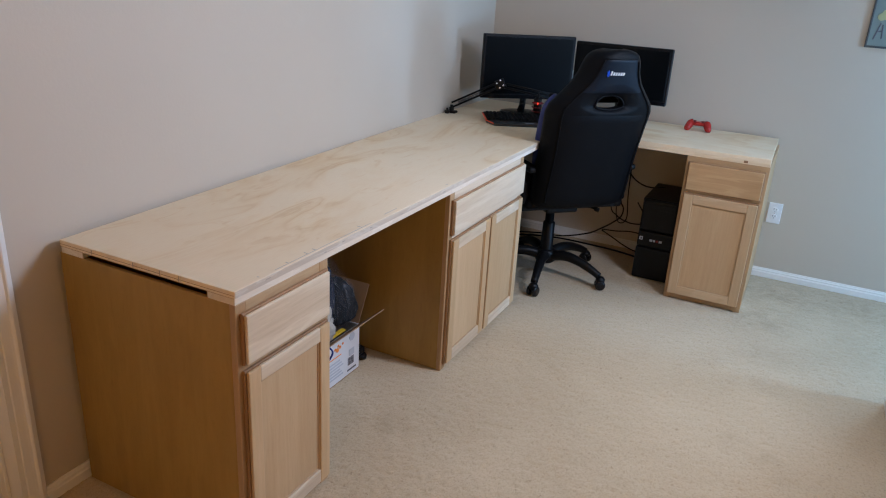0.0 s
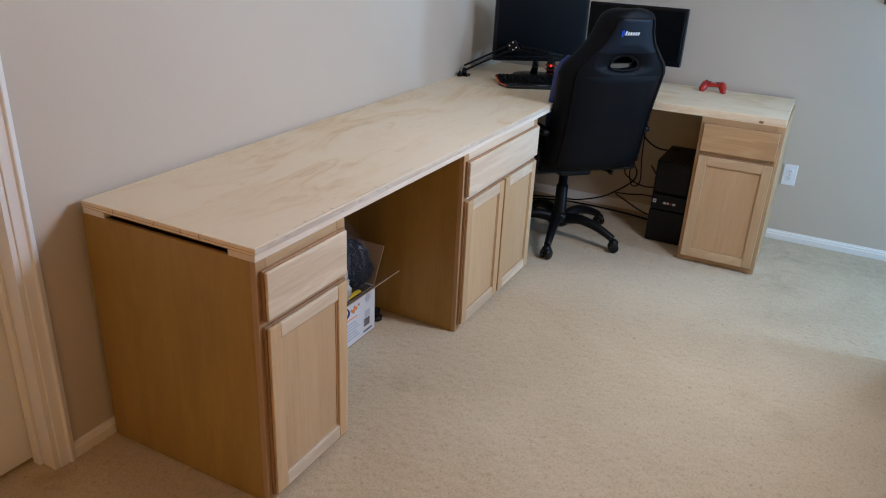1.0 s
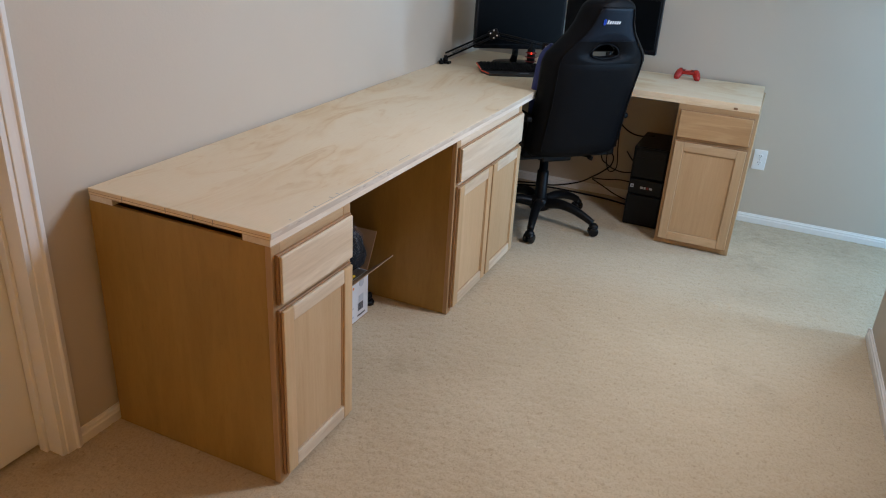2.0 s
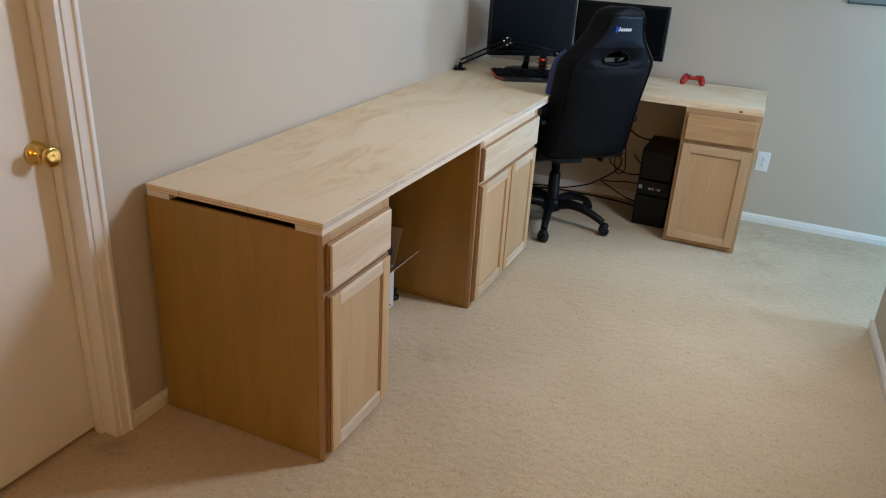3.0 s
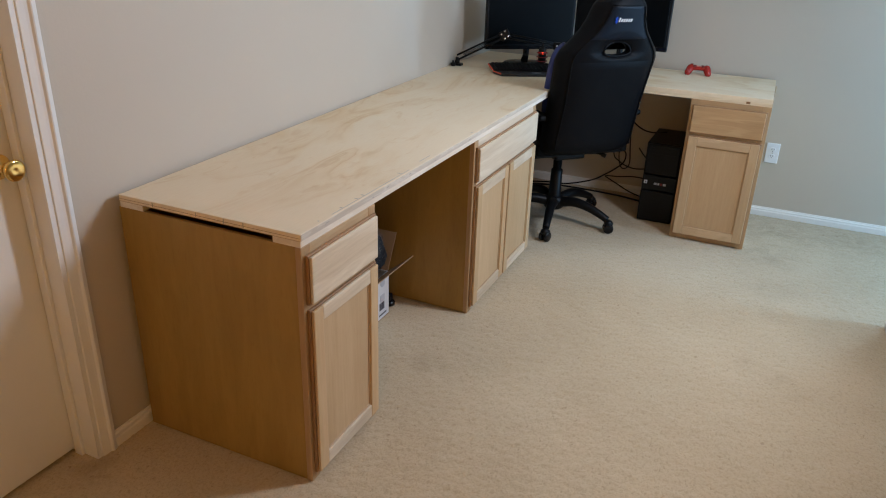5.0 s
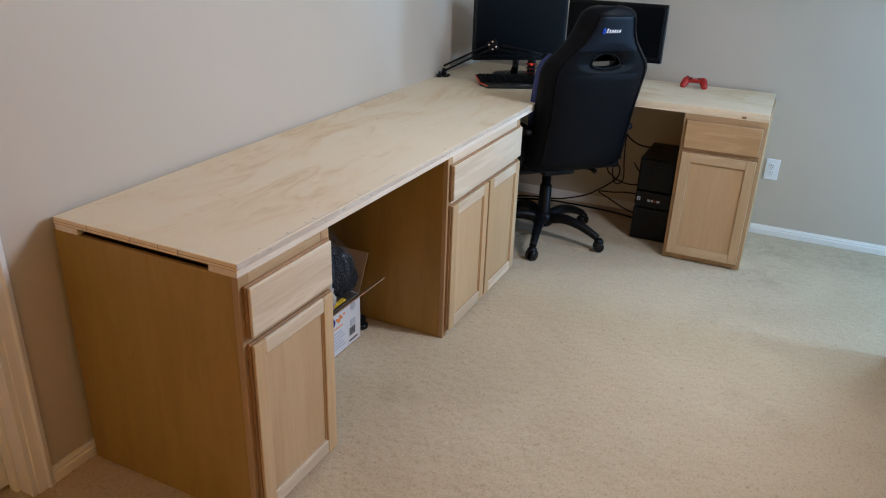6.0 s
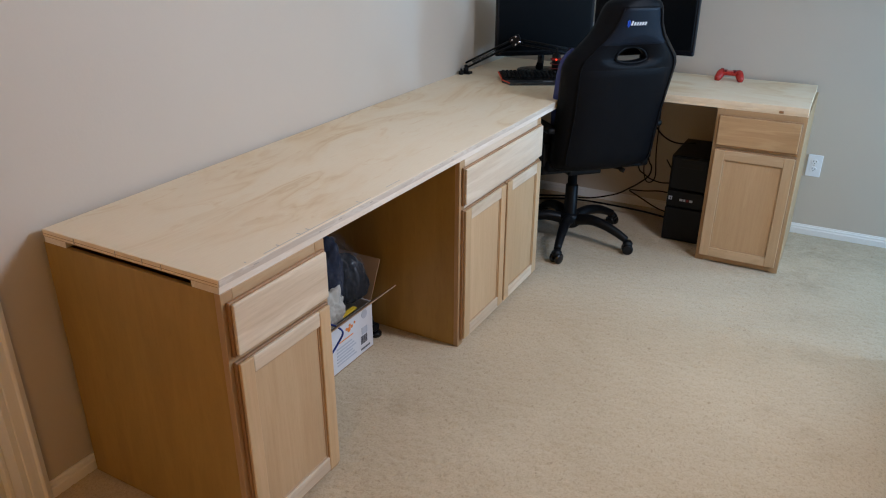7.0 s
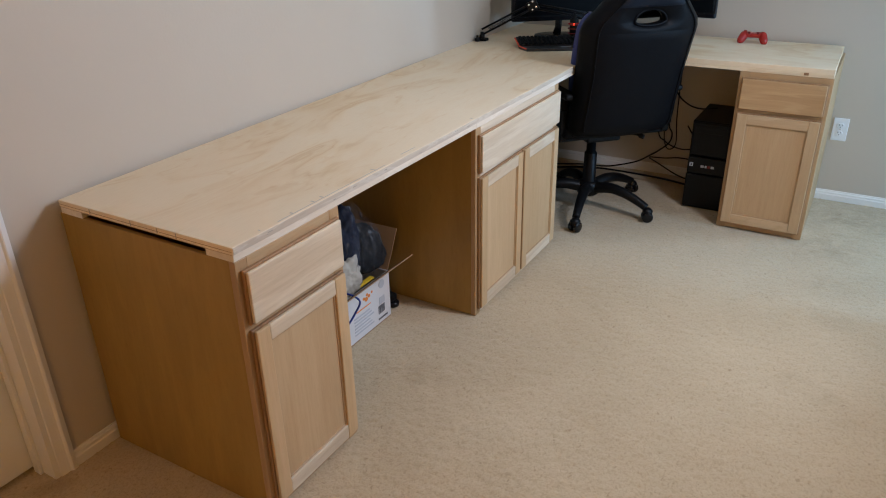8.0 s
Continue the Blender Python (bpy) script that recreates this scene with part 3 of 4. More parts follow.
cabinet(pose(FRONT, 0, 0), 0.381, 1, "narrow unfinished oak base cabinet with drawer and door, beside the door", "desk cabinets")
cabinet(pose(FRONT, MID_Y, 0), MID_W, 2, "wide unfinished oak base cabinet with drawer and two doors", "desk cabinets")
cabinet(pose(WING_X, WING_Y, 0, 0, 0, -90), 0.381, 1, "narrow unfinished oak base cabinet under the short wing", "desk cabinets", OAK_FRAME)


# ---------------------------------------------------------------- desk tops
Z0, Z1, Z2 = CAB_H, 0.781, 0.800


def back_x(y):
    return 0.030 - 0.034 * y


top = thing("desktop", pose(0, 0, 0), "long birch plywood desktop along the wall, unfinished", "desktop", "desk tops")
SEAM = WING_Y
part("plywood_sheet", prism([(back_x(0), -0.002), (FRONT + 0.001, -0.002), (FRONT + 0.001, SEAM), (back_x(SEAM), SEAM)], Z1, Z2, 0.0012), PLY, top)
part("support_strip", prism([(FRONT - 0.088, 0.0), (FRONT - 0.001, 0.0), (FRONT - 0.001, MID_Y + 0.008), (FRONT - 0.088, MID_Y + 0.008)], Z0, Z1, 0.0008), EDGE, top)
part("support_strip", prism([(FRONT - 0.088, MID_Y + 0.0095), (FRONT - 0.0015, MID_Y + 0.0095), (FRONT - 0.0015, SEAM), (FRONT - 0.088, SEAM)], Z0, Z1, 0.0008), EDGE, top)
part("support_strip", prism([(back_x(0), 0.0), (back_x(0) + 0.085, 0.0), (back_x(SEAM) + 0.085, SEAM), (back_x(SEAM), SEAM)], Z0, Z1, 0.0008), EDGE, top)
# dark core veneer lines in the near and front edges of the sheet
bm = bmesh.new()
add_box(bm, (back_x(0) + 0.002, -0.0026, Z1 + 0.0075), (FRONT, -0.0018, Z1 + 0.0088))
add_box(bm, (back_x(0) + 0.002, -0.0026, Z1 + 0.0002), (FRONT, -0.0018, Z1 + 0.0012))
part("core_veneer", bm, OAK_FRAME, top, "darker core veneer in the plywood edge")
part("front_edge", box_bm((FRONT + 0.0009, 0.0, Z1 + 0.0004), (FRONT + 0.0024, SEAM - 0.001, Z2 - 0.0012), 0.0004, 1), EDGE_GREY, top, "greyish sanded plywood edge")
# faint pencil line and ticks beside the front edge
bm = bmesh.new()
add_box(bm, (FRONT - 0.0085, 0.16, Z2 - 0.0003), (FRONT - 0.0065, 0.62, Z2 + 0.0004))
for y, d, w in ((0.10, 0.010, 0.003), (0.215, 0.012, 0.004), (0.30, 0.016, 0.003), (0.335, 0.015, 0.004), (0.57, 0.020, 0.003), (1.16, 0.014, 0.003), (1.62, 0.008, 0.003)):
    add_box(bm, (FRONT - 0.006 - d, y, Z2 - 0.0003), (FRONT - 0.010, y + w, Z2 + 0.0004))
add_box(bm, (FRONT - 0.020, 0.72, Z2 - 0.0003), (FRONT - 0.018, 0.80, Z2 + 0.0004))
tagged(part("pencil_marks", bm, plain("pencil_grey", (0.50, 0.47, 0.44), 0.7), top, "faint grey pencil line and ticks"), kind="stuff")
rng = random.Random(7)
bm = bmesh.new()
for k in range(16):
    y = rng.uniform(0.02, 2.4)
    z = Z1 + rng.uniform(0.002, 0.0145)
    add_box(bm, (FRONT + 0.0020, y, z), (FRONT + 0.0028, y + rng.uniform(0.003, 0.022), z + rng.uniform(0.0012, 0.003)))
for x, d in ((0.155, 0.006), (0.31, 0.005), (0.405, 0.007), (0.47, 0.005)):
    add_box(bm, (x, -0.0029, Z1 + 0.003), (x + 0.002, -0.0016, Z2 - 0.002))
tagged(part("edge_chips", bm, plain("grey_edge_chips", (0.40, 0.35, 0.30), 0.8), top, "grey voids and pencil marks in the edge"), kind="stuff")

wing = thing("desktop", pose(0, 0, 0), "short birch plywood wing of the desk, unfinished", "desktop", "desk tops")
part("plywood_sheet", prism([(back_x(SEAM), SEAM + 0.001), (1.672, SEAM + 0.001), (1.664, 3.105), (back_x(3.105), 3.105)], Z1, Z2, 0.0012), PLY_X, wing)
part("support_strip", prism([(FRONT, SEAM + 0.002), (1.671, SEAM + 0.002), (1.671, SEAM + 0.09), (FRONT, SEAM + 0.09)], Z0, Z1, 0.0008), EDGE_X, wing)
part("support_strip", prism([(back_x(SEAM), 3.02), (1.665, 3.02), (1.664, 3.105), (back_x(3.1), 3.105)], Z0, Z1, 0.0008), EDGE_X, wing)
bm = bmesh.new()
add_box(bm, (1.552, SEAM + 0.0002, Z0 + 0.005), (1.571, SEAM + 0.0022, Z1 - 0.003), 0.001)
part("knot", bm, OAK_DARK, wing, "dark knot in the front strip")


# ---------------------------------------------------------------- gaming chair
CHAIR = thing("gaming_chair", pose(0.645, 2.44, 0, 0, 0, 46), "black and blue faux-leather gaming chair pushed up to the desk corner", "chair")
HW_Z = [0.458, 0.48, 0.53, 0.60, 0.75, 0.88, 0.96, 1.00, 1.05, 1.10, 1.15, 1.19, 1.215, 1.232, 1.244, 1.252, 1.2575]
HW_X = [0.236, 0.260, 0.272, 0.269, 0.268, 0.276, 0.281, 0.268, 0.224, 0.182, 0.156, 0.145, 0.136, 0.124, 0.107, 0.085, 0.053]
SET = 0.036
HOLE = (0.000, 1.002, 0.070, 0.044, 0.016)


def hole_place(x, z):
    """Place in the arched strap hole: flat below, high above; 1 on its rim."""
    return (x - HOLE[0]) / HOLE[2], (z - HOLE[1]) / (HOLE[3] if z > HOLE[1] else HOLE[4])


def half_width(z):
    return float(np.interp(z, HW_Z, HW_X))


def back_y(x, z, layer, lift=0.0):
    """Depth of the shell's rear (layer -1) or front (+1) skin, in the chair's own axes."""
    hw = half_width(z)
    u = min(1.0, abs(x) / hw)
    r = math.hypot(*hole_place(x, z))
    d = min(hw - abs(x), z - 0.456, 1.262 - z, (r - 1.0) * 0.035)
    e = math.sqrt(max(0.0, min(1.0, d / 0.045)))
    mid = -0.225 - 0.185 * (z - 0.42) / 0.8 + 0.055 * u ** 3
    return mid + layer * (0.034 * e + lift)


def back_shell():
    nu, nz = 44, 84
    bm = bmesh.new()
    front, rear = {}, {}
    zs = [0.458 + (1.2575 - 0.458) * (1 - (1 - j / nz) ** 1.6) for j in range(nz + 1)]
    def inside(x, z):
        return math.hypot(*hole_place(x, z)) < 1.0
    plan = {}
    for j, z in enumerate(zs):
        for i in range(nu + 1):
            plan[i, j] = [half_width(z) * (2 * i / nu - 1), z]
    quads = [(i, j) for j in range(nz) for i in range(nu) if not inside(sum(plan[a][0] for a in ((i, j), (i + 1, j + 1))) / 2, (zs[j] + zs[j + 1]) / 2)]
    count = {}
    for i, j in quads:
        for a in ((i, j), (i + 1, j), (i + 1, j + 1), (i, j + 1)):
            count[a] = count.get(a, 0) + 1
    for (i, j), c in count.items():
        x, z = plan[i, j]
        if c < 4 and 0 < i < nu and 0 < j < nz:
            dx, dz = hole_place(x, z)
            r = math.hypot(dx, dz)
            x, z = HOLE[0] + dx / r * HOLE[2], HOLE[1] + dz / r * (HOLE[3] if dz > 0 else HOLE[4])
        front[i, j] = bm.verts.new((x, back_y(x, z, 1) + 0.012, z))
        rear[i, j] = bm.verts.new((x, back_y(x, z, -1) - 0.012, z))
    edges = {}
    for i, j in quads:
        ring = [(i, j), (i + 1, j), (i + 1, j + 1), (i, j + 1)]
        bm.faces.new([front[a] for a in ring])
        bm.faces.new([rear[a] for a in reversed(ring)])
        for a, b in zip(ring, ring[1:] + ring[:1]):
            edges[frozenset((a, b))] = (a, b) if frozenset((a, b)) not in edges else None
    for ab in edges.values():
        if ab:
            a, b = ab
            bm.faces.new((front[b], front[a], rear[a], rear[b]))
    bmesh.ops.recalc_face_normals(bm, faces=bm.faces[:])
    return bm


backrest = part("backrest", back_shell(), LEATHER, CHAIR, "black faux-leather bucket backrest", True)


def rear_panel(inset, z0, z1, lift, n=16, k=24):
    """A stitched panel that lies on the shell's rear skin."""
    bm = bmesh.new()
    rows = []
    for j in range(k + 1):
        z = z0 + (z1 - z0) * j / k
        w = max(0.02, half_width(z) - inset)
        rows.append([bm.verts.new((w * (2 * i / n - 1), back_y(w * (2 * i / n - 1), z, -1) - 0.012 - lift * (0 if i in (0, n) or j in (0, k) else 1), z)) for i in range(n + 1)])
    for a, b in zip(rows, rows[1:]):
        for i in range(n):
            bm.faces.new((a[i], a[i + 1], b[i + 1], b[i]))
    return bm


part("head_panel", rear_panel(0.058, 1.062, 1.218, 0.003), NAVY, backrest, "blue-black smooth head panel", True)
part("lower_panel", rear_panel(0.050, 0.50, 0.955, 0.005), LEATHER, backrest, "", True)


def rear_point(x, z, out=0.016):
    return (x, back_y(x, z, -1) - out, z)


for sgn in (-1, 1):
    part("piping", tube_bm([rear_point(sgn * (half_width(z) - 0.050), z) for z in np.linspace(0.50, 1.214, 30)], 0.003, 6), LEATHER, backrest, "", True)
part("piping", tube_bm([rear_point(x, 1.220, 0.014) for x in np.linspace(-0.085, 0.085, 12)], 0.003, 6), LEATHER, backrest, "", True)
part("hole_trim", tube_bm([(HOLE[0] + (HOLE[2] + 0.004) * math.cos(a), -0.385, HOLE[1] + ((HOLE[3] if math.sin(a) > 0 else HOLE[4]) + 0.004) * math.sin(a)) for a in np.linspace(0, 2 * math.pi, 33)], 0.005, 8), LEATHER, backrest, "stitched ring round the strap hole", True)
for sgn in (-1, 1):
    part("side_bolster", tube_bm(smooth_path([(sgn * 0.20, -0.165, 0.62), (sgn * 0.215, -0.17, 0.70), (sgn * 0.222, -0.20, 0.84), (sgn * 0.222, -0.235, 0.955), (sgn * 0.19, -0.27, 1.01)], 6), [0.02] + [0.044] * 23 + [0.015], 12), BLUE, backrest, "blue faux-leather side bolster", True)
# maker's mark: two blue arcs and plain white bars
for k, r in enumerate((0.010, 0.016)):
    part("mark_arc", tube_bm([rear_point(-0.072 + k * 0.003 + r * math.cos(a) * 0.6, 1.155 + r * math.sin(a), 0.0195) for a in np.linspace(-1.1, 1.1, 9)], 0.0022, 6), PRINT_BLUE, backrest, "blue printed arc")
for k in range(6):
    x = -0.051 + k * 0.0125
    a, b = rear_point(x, 1.148, 0.0195), rear_point(x + 0.004, 1.148 + (0.018 if k == 0 else 0.013), 0.0195)
    part("mark_bar", tube_bm([a, b], 0.004, 6), PRINT_WHITE, backrest, "white printed bar")

bm = bmesh.new()
add_box(bm, (-0.14, -0.31, 0.995), (0.14, -0.235, 1.11), 0.035, 4)
part("neck_pillow", bm, LEATHER, backrest, "black neck pillow strapped to the front", True)
backrest.matrix_local = Matrix.Translation((SET, 0, 0))
bm = bmesh.new()
add_box(bm, (-0.25, -0.20, 0.437), (0.25, 0.29, 0.515), 0.035, 4)
part("seat", bm, LEATHER, CHAIR, "", True)
for sgn in (-1, 1):
    part("seat_bolster", tube_bm(smooth_path([(sgn * 0.225, -0.17, 0.505), (sgn * 0.235, 0.05, 0.52), (sgn * 0.225, 0.25, 0.50)], 6), [0.02] + [0.036] * 11 + [0.02], 10), LEATHER, CHAIR, "", True)
part("tilt_mechanism", box_bm((-0.09, -0.13, 0.392), (0.09, 0.15, 0.440), 0.01), BLACK, CHAIR)
part("tilt_lever", tube_bm(smooth_path([(0.06, -0.08, 0.420), (0.15, -0.15, 0.425), (0.185, -0.185, 0.415)], 6), [0.006] * 9 + [0.012] * 4, 8), BLACK, CHAIR, "", True)
for sgn in (-1, 1):
    ax = SET + sgn * 0.272
    arm = part("armrest", box_bm((ax - 0.030, -0.235, 0.642), (ax + 0.030, 0.03, 0.672), 0.012, 3), BLACK, CHAIR, "black padded armrest")
    part("arm_post", box_bm((ax - 0.018, -0.17, 0.43), (ax + 0.018, -0.09, 0.646), 0.008), BLACK, arm)
    part("arm_sleeve", box_bm((ax - 0.024, -0.18, 0.47), (ax + 0.024, -0.08, 0.585), 0.008), BLACK, arm)
    part("arm_bracket", box_bm((min(sgn * 0.10, ax + sgn * 0.018), -0.16, 0.424), (max(sgn * 0.10, ax + sgn * 0.018), -0.10, 0.437), 0.004), BLACK, arm)
part("gas_lift", turned([(0.028, 0.10), (0.030, 0.12), (0.030, 0.245), (0.024, 0.25), (0.024, 0.396)], None, 20), BLACK, CHAIR, "", True)
part("lift_cover", turned([(0.040, 0.09), (0.043, 0.13), (0.034, 0.16), (0.032, 0.30), (0.027, 0.305)], None, 20), BLACK, CHAIR, "", True)
part("base_hub", turned([(0.045, 0.075), (0.056, 0.085), (0.056, 0.135), (0.046, 0.15)], None, 24), BLACK, CHAIR, "", True)
for k in range(5):
    a = radians(-126 + 72 * k)
    c, s = math.cos(a), math.sin(a)
    pts = [(0.03, 0.115), (0.12, 0.132), (0.20, 0.122), (0.27, 0.098), (0.325, 0.072)]
    leg = part("base_leg", tube_bm(smooth_path([(r * c, r * s, z) for r, z in pts], 5), [0.030 - 0.011 * i / 20 for i in range(21)], 10), BLACK, CHAIR, "", True)
    cx, cy = 0.335 * c, 0.335 * s
    t = a + 1.1 + k
    ax = Vector((math.cos(t), math.sin(t), 0))
    hood = part("caster", turned([(0.010, 0.03), (0.024, 0.045), (0.026, 0.058), (0.014, 0.072)], Matrix.Translation((cx, cy, 0)), 16), BLACK, leg, "", True)
    for sgn in (-1, 1):
        m = Matrix.Translation((cx + ax.x * 0.016 * sgn, cy + ax.y * 0.016 * sgn, 0.028)) @ ax.to_track_quat("Z", "Y").to_matrix().to_4x4()
        bm = turned([(0.020, -0.010), (0.027, -0.007), (0.028, 0.0), (0.027, 0.007), (0.020, 0.010)], m, 18)
        for v in bm.verts:
            v.co.z = max(v.co.z, 0.0005)
        w = part("wheel", bm, GLOSS, None, "", True)
        w.parent = leg


# ---------------------------------------------------------------- monitors
def monitor(m, w, h, label, lift, neck_lean):
    """A flat screen on a round foot: face towards local -y, foot on z = 0, panel's underside at lift."""
    mon = thing("computer_monitor", m, label, "monitor", "monitors")
    body = part("housing", box_bm((-w / 2, 0, lift), (w / 2, 0.032, lift + h), 0.006, 3), BLACK, mon)
    b = 0.014
    part("screen", box_bm((-w / 2 + b, -0.0015, lift + b + 0.014), (w / 2 - b, 0.004, lift + h - b), 0.001, 1), SCREEN, mon, "switched-off black screen")
    part("rear_bulge", box_bm((-w * 0.3, 0.028, lift + h * 0.15), (w * 0.3, 0.06, lift + h * 0.8), 0.015, 3), BLACK, mon)
    part("chin", box_bm((-w / 2 + 0.002, -0.003, lift + 0.001), (w / 2 - 0.002, 0.003, lift + b + 0.010), 0.001, 1), GLOSS, mon, "glossy black lower bezel")
    part("neck", tube_bm([(0, 0.045 + neck_lean, 0.010), (0, 0.048, lift * 0.6), (0, 0.045, lift + 0.08)], [0.022, 0.018, 0.018], 12), GLOSS, mon, "", True)
    foot = turned([(0.105, 0.0), (0.108, 0.004), (0.104, 0.010), (0.05, 0.016), (0.024, 0.018)], Matrix.Translation((0, 0.045 + neck_lean, 0)) @ Matrix.Diagonal((1.15, 0.8, 1, 1)), 36)
    part("foot", foot, GLOSS, mon, "glossy black oval foot", True)
    return mon


monitor(pose(0.333, 2.732, Z2, 0, 0, 38), 0.530, 0.348, "black widescreen monitor, switched off, turned from the corner", 0.092, 0.03)
monitor(pose(0.804, 2.925, Z2, 0, 0, 0), 0.537, 0.303, "thin black widescreen monitor, switched off, before the back wall", 0.117, 0.0)

# ---------------------------------------------------------------- keyboard
kb = thing("gaming_keyboard", pose(0.435, 2.530, Z2, 0, 0, 30), "black gaming keyboard with orange lit edges and a wrist rest", "keyboard")
part("base", box_bm((-0.235, -0.05, 0.002), (0.235, 0.125, 0.020), 0.005, 2, Matrix.Rotation(radians(3.5), 4, "X") @ Matrix.Translation((0, 0, 0.003))), BLACK, kb)
part("wrist_rest", prism([(-0.200, -0.125), (0.200, -0.125), (0.235, -0.048), (-0.235, -0.048)], 0.0, 0.014, 0.003), DARK_GREY, kb, "dark grey angled wrist rest")
for sgn in (-1, 1):
    part("light_strip", tube_bm([(sgn * 0.2335, -0.045, 0.017), (sgn * 0.240, 0.10, 0.027)], 0.0035, 6), KEY_GLOW, kb, "orange lit side strip")
    part("light_strip", tube_bm([(sgn * 0.2335, -0.046, 0.014), (sgn * 0.203, -0.120, 0.012)], 0.003, 6), KEY_GLOW, kb, "orange lit side strip")
key = bpy.data.meshes.new("key")
bm = box_bm((-0.0075, -0.0075, 0), (0.0075, 0.0075, 0.008), 0.0018, 1)
bm.to_mesh(key)
bm.free()
key.materials.append(BLACK)
for r in range(6):
    for c in range(22):
        if c in (15, 18) and r != 5:
            continue
        k = new("key", key)
        k.parent = kb
        k.matrix_local = Matrix.Rotation(radians(3.5), 4, "X") @ Matrix.Translation((-0.2145 + c * 0.0204, -0.036 + r * 0.0275, 0.0225))
part("mark_bar", box_bm((-0.03, -0.095, 0.0142), (0.02, -0.085, 0.0148)), PRINT_GREY, kb, "small grey printed mark")

# ---------------------------------------------------------------- microphone arm
arm = thing("microphone_boom_arm", pose(0, 0, 0), "black scissor boom arm clamped to the desk edge, folded low", "microphone arm")
CL, EL, EN = Vector((-0.020, 2.50, 0.800)), Vector((0.240, 2.560, 0.980)), Vector((0.515, 2.66, 0.935))
part("clamp", box_bm((CL.x - 0.025, CL.y - 0.02, Z2), (CL.x + 0.035, CL.y + 0.02, Z2 + 0.014), 0.004), BLACK, arm)
part("clamp_jaw", box_bm((CL.x - 0.022, CL.y - 0.018, Z0 - 0.03), (CL.x - 0.016, CL.y + 0.018, Z2), 0.002), BLACK, arm)
part("clamp_screw", turned([(0.012, 0), (0.014, 0.004), (0.014, 0.016), (0.006, 0.018), (0.006, 0.03)], Matrix.Translation((CL.x - 0.005, CL.y - 0.035, Z2 + 0.001)), 14), BLACK, arm, "", True)
part("pivot", turned([(0.014, 0.012), (0.014, 0.03), (0.009, 0.032), (0.009, 0.045)], Matrix.Translation((CL.x + 0.005, CL.y, Z2)), 16), BLACK, arm, "", True)
J0 = CL + Vector((0.01, 0, 0.045))
d = (EL - J0).normalized()
up = Vector((-d.z, 0, d.x)).normalized()
for off in (-0.011, 0.014):
    part("rod", tube_bm([J0 + up * off, EL + up * off], 0.0055, 8), BLACK, arm, "", True)
part("spring", tube_bm([J0.lerp(EL, 0.12 + 0.5 * i / 120) + up * (0.0015 + 0.006 * math.sin(i * 1.2)) + Vector((0, 0.006 * math.cos(i * 1.2), 0)) for i in range(121)], 0.0013, 5), DARK_GREY, arm)
part("elbow", box_bm((-0.024, -0.013, -0.026), (0.030, 0.013, 0.026), 0.004, 2, Matrix.Translation(EL) @ d.to_track_quat("X", "Z").to_matrix().to_4x4()), BLACK, arm)
side = Vector((0.42, -0.90, 0.1)).normalized()
for a, b in ((-0.014, 0.013), (0.010, 0.020), (0.016, -0.012), (-0.006, -0.016)):
    p = EL + d * a + up * b + side * 0.014
    part("bolt", turned([(0.0048, 0), (0.0048, 0.003), (0.002, 0.004)], Matrix.Translation(p) @ side.to_track_quat("Z", "Y").to_matrix().to_4x4(), 10), STEEL, arm, "bright steel bolt")
d2 = (EN - EL).normalized()
up2 = Vector((-d2.z, 0, d2.x)).normalized()
for off in (-0.010, 0.012):
    part("rod", tube_bm([EL + up2 * off, EN + up2 * off], 0.0055, 8), BLACK, arm, "", True)
part("end_joint", box_bm((-0.02, -0.011, -0.02), (0.022, 0.011, 0.02), 0.004, 2, Matrix.Translation(EN)), BLACK, arm)
part("bolt", turned([(0.005, 0), (0.005, 0.004), (0.002, 0.005)], Matrix.Translation(EN + side * 0.012) @ side.to_track_quat("Z", "Y").to_matrix().to_4x4(), 10), STEEL, arm, "bright steel bolt")
mic = thing("microphone", pose(0.455, 2.60, 0.845), "black microphone with a red light, hanging from the boom arm", "microphone")
part("mic_body", turned([(0.018, 0.0), (0.022, 0.004), (0.022, 0.075), (0.018, 0.082), (0.008, 0.086), (0.006, 0.11)], None, 18), BLACK, mic, "", True)
part("mic_ring", turned([(0.0225, 0.050), (0.0245, 0.052), (0.0245, 0.060), (0.0225, 0.062)], None, 18), RED, mic, "red ring", True)
part("indicator", turned([(0.0055, 0), (0.0055, 0.003), (0.002, 0.004)], Matrix.Translation((0.009, -0.0225, 0.056)) @ Matrix.Rotation(radians(75), 4, "X"), 10), RED_GLOW, mic, "red glowing light")
for k in range(3):
    part("cage_wire", tube_bm([(0.030 * math.cos(a), 0.030 * math.sin(a), 0.012 + 0.022 * k) for a in np.linspace(0, 2 * math.pi, 21)], 0.0024, 6), DARK_RED, mic, "dark red shock-mount ring", True)

# ---------------------------------------------------------------- game controller
pad = thing("game_controller", pose(1.252, 3.010, Z2 + 0.0008, 0, 0, 4) @ Matrix.Scale(0.80, 4), "red gamepad standing on its grips on the wing of the desk", "game controller")
part("body", box_bm((-0.058, -0.014, 0.030), (0.058, 0.040, 0.056), 0.011, 4), RED, pad, "", True)
GRIP = [(0.003, -0.016), (0.016, -0.013), (0.025, 0.002), (0.026, 0.020), (0.024, 0.042), (0.022, 0.060), (0.016, 0.074), (0.003, 0.080)]
for sgn in (-1, 1):
    to = Vector((sgn * 0.020, -0.058, -0.036)).normalized()
    part("grip", turned(GRIP, Matrix.Translation((sgn * 0.052, 0.018, 0.046)) @ to.to_track_quat("Z", "Y").to_matrix().to_4x4(), 20), RED, pad, "", True)
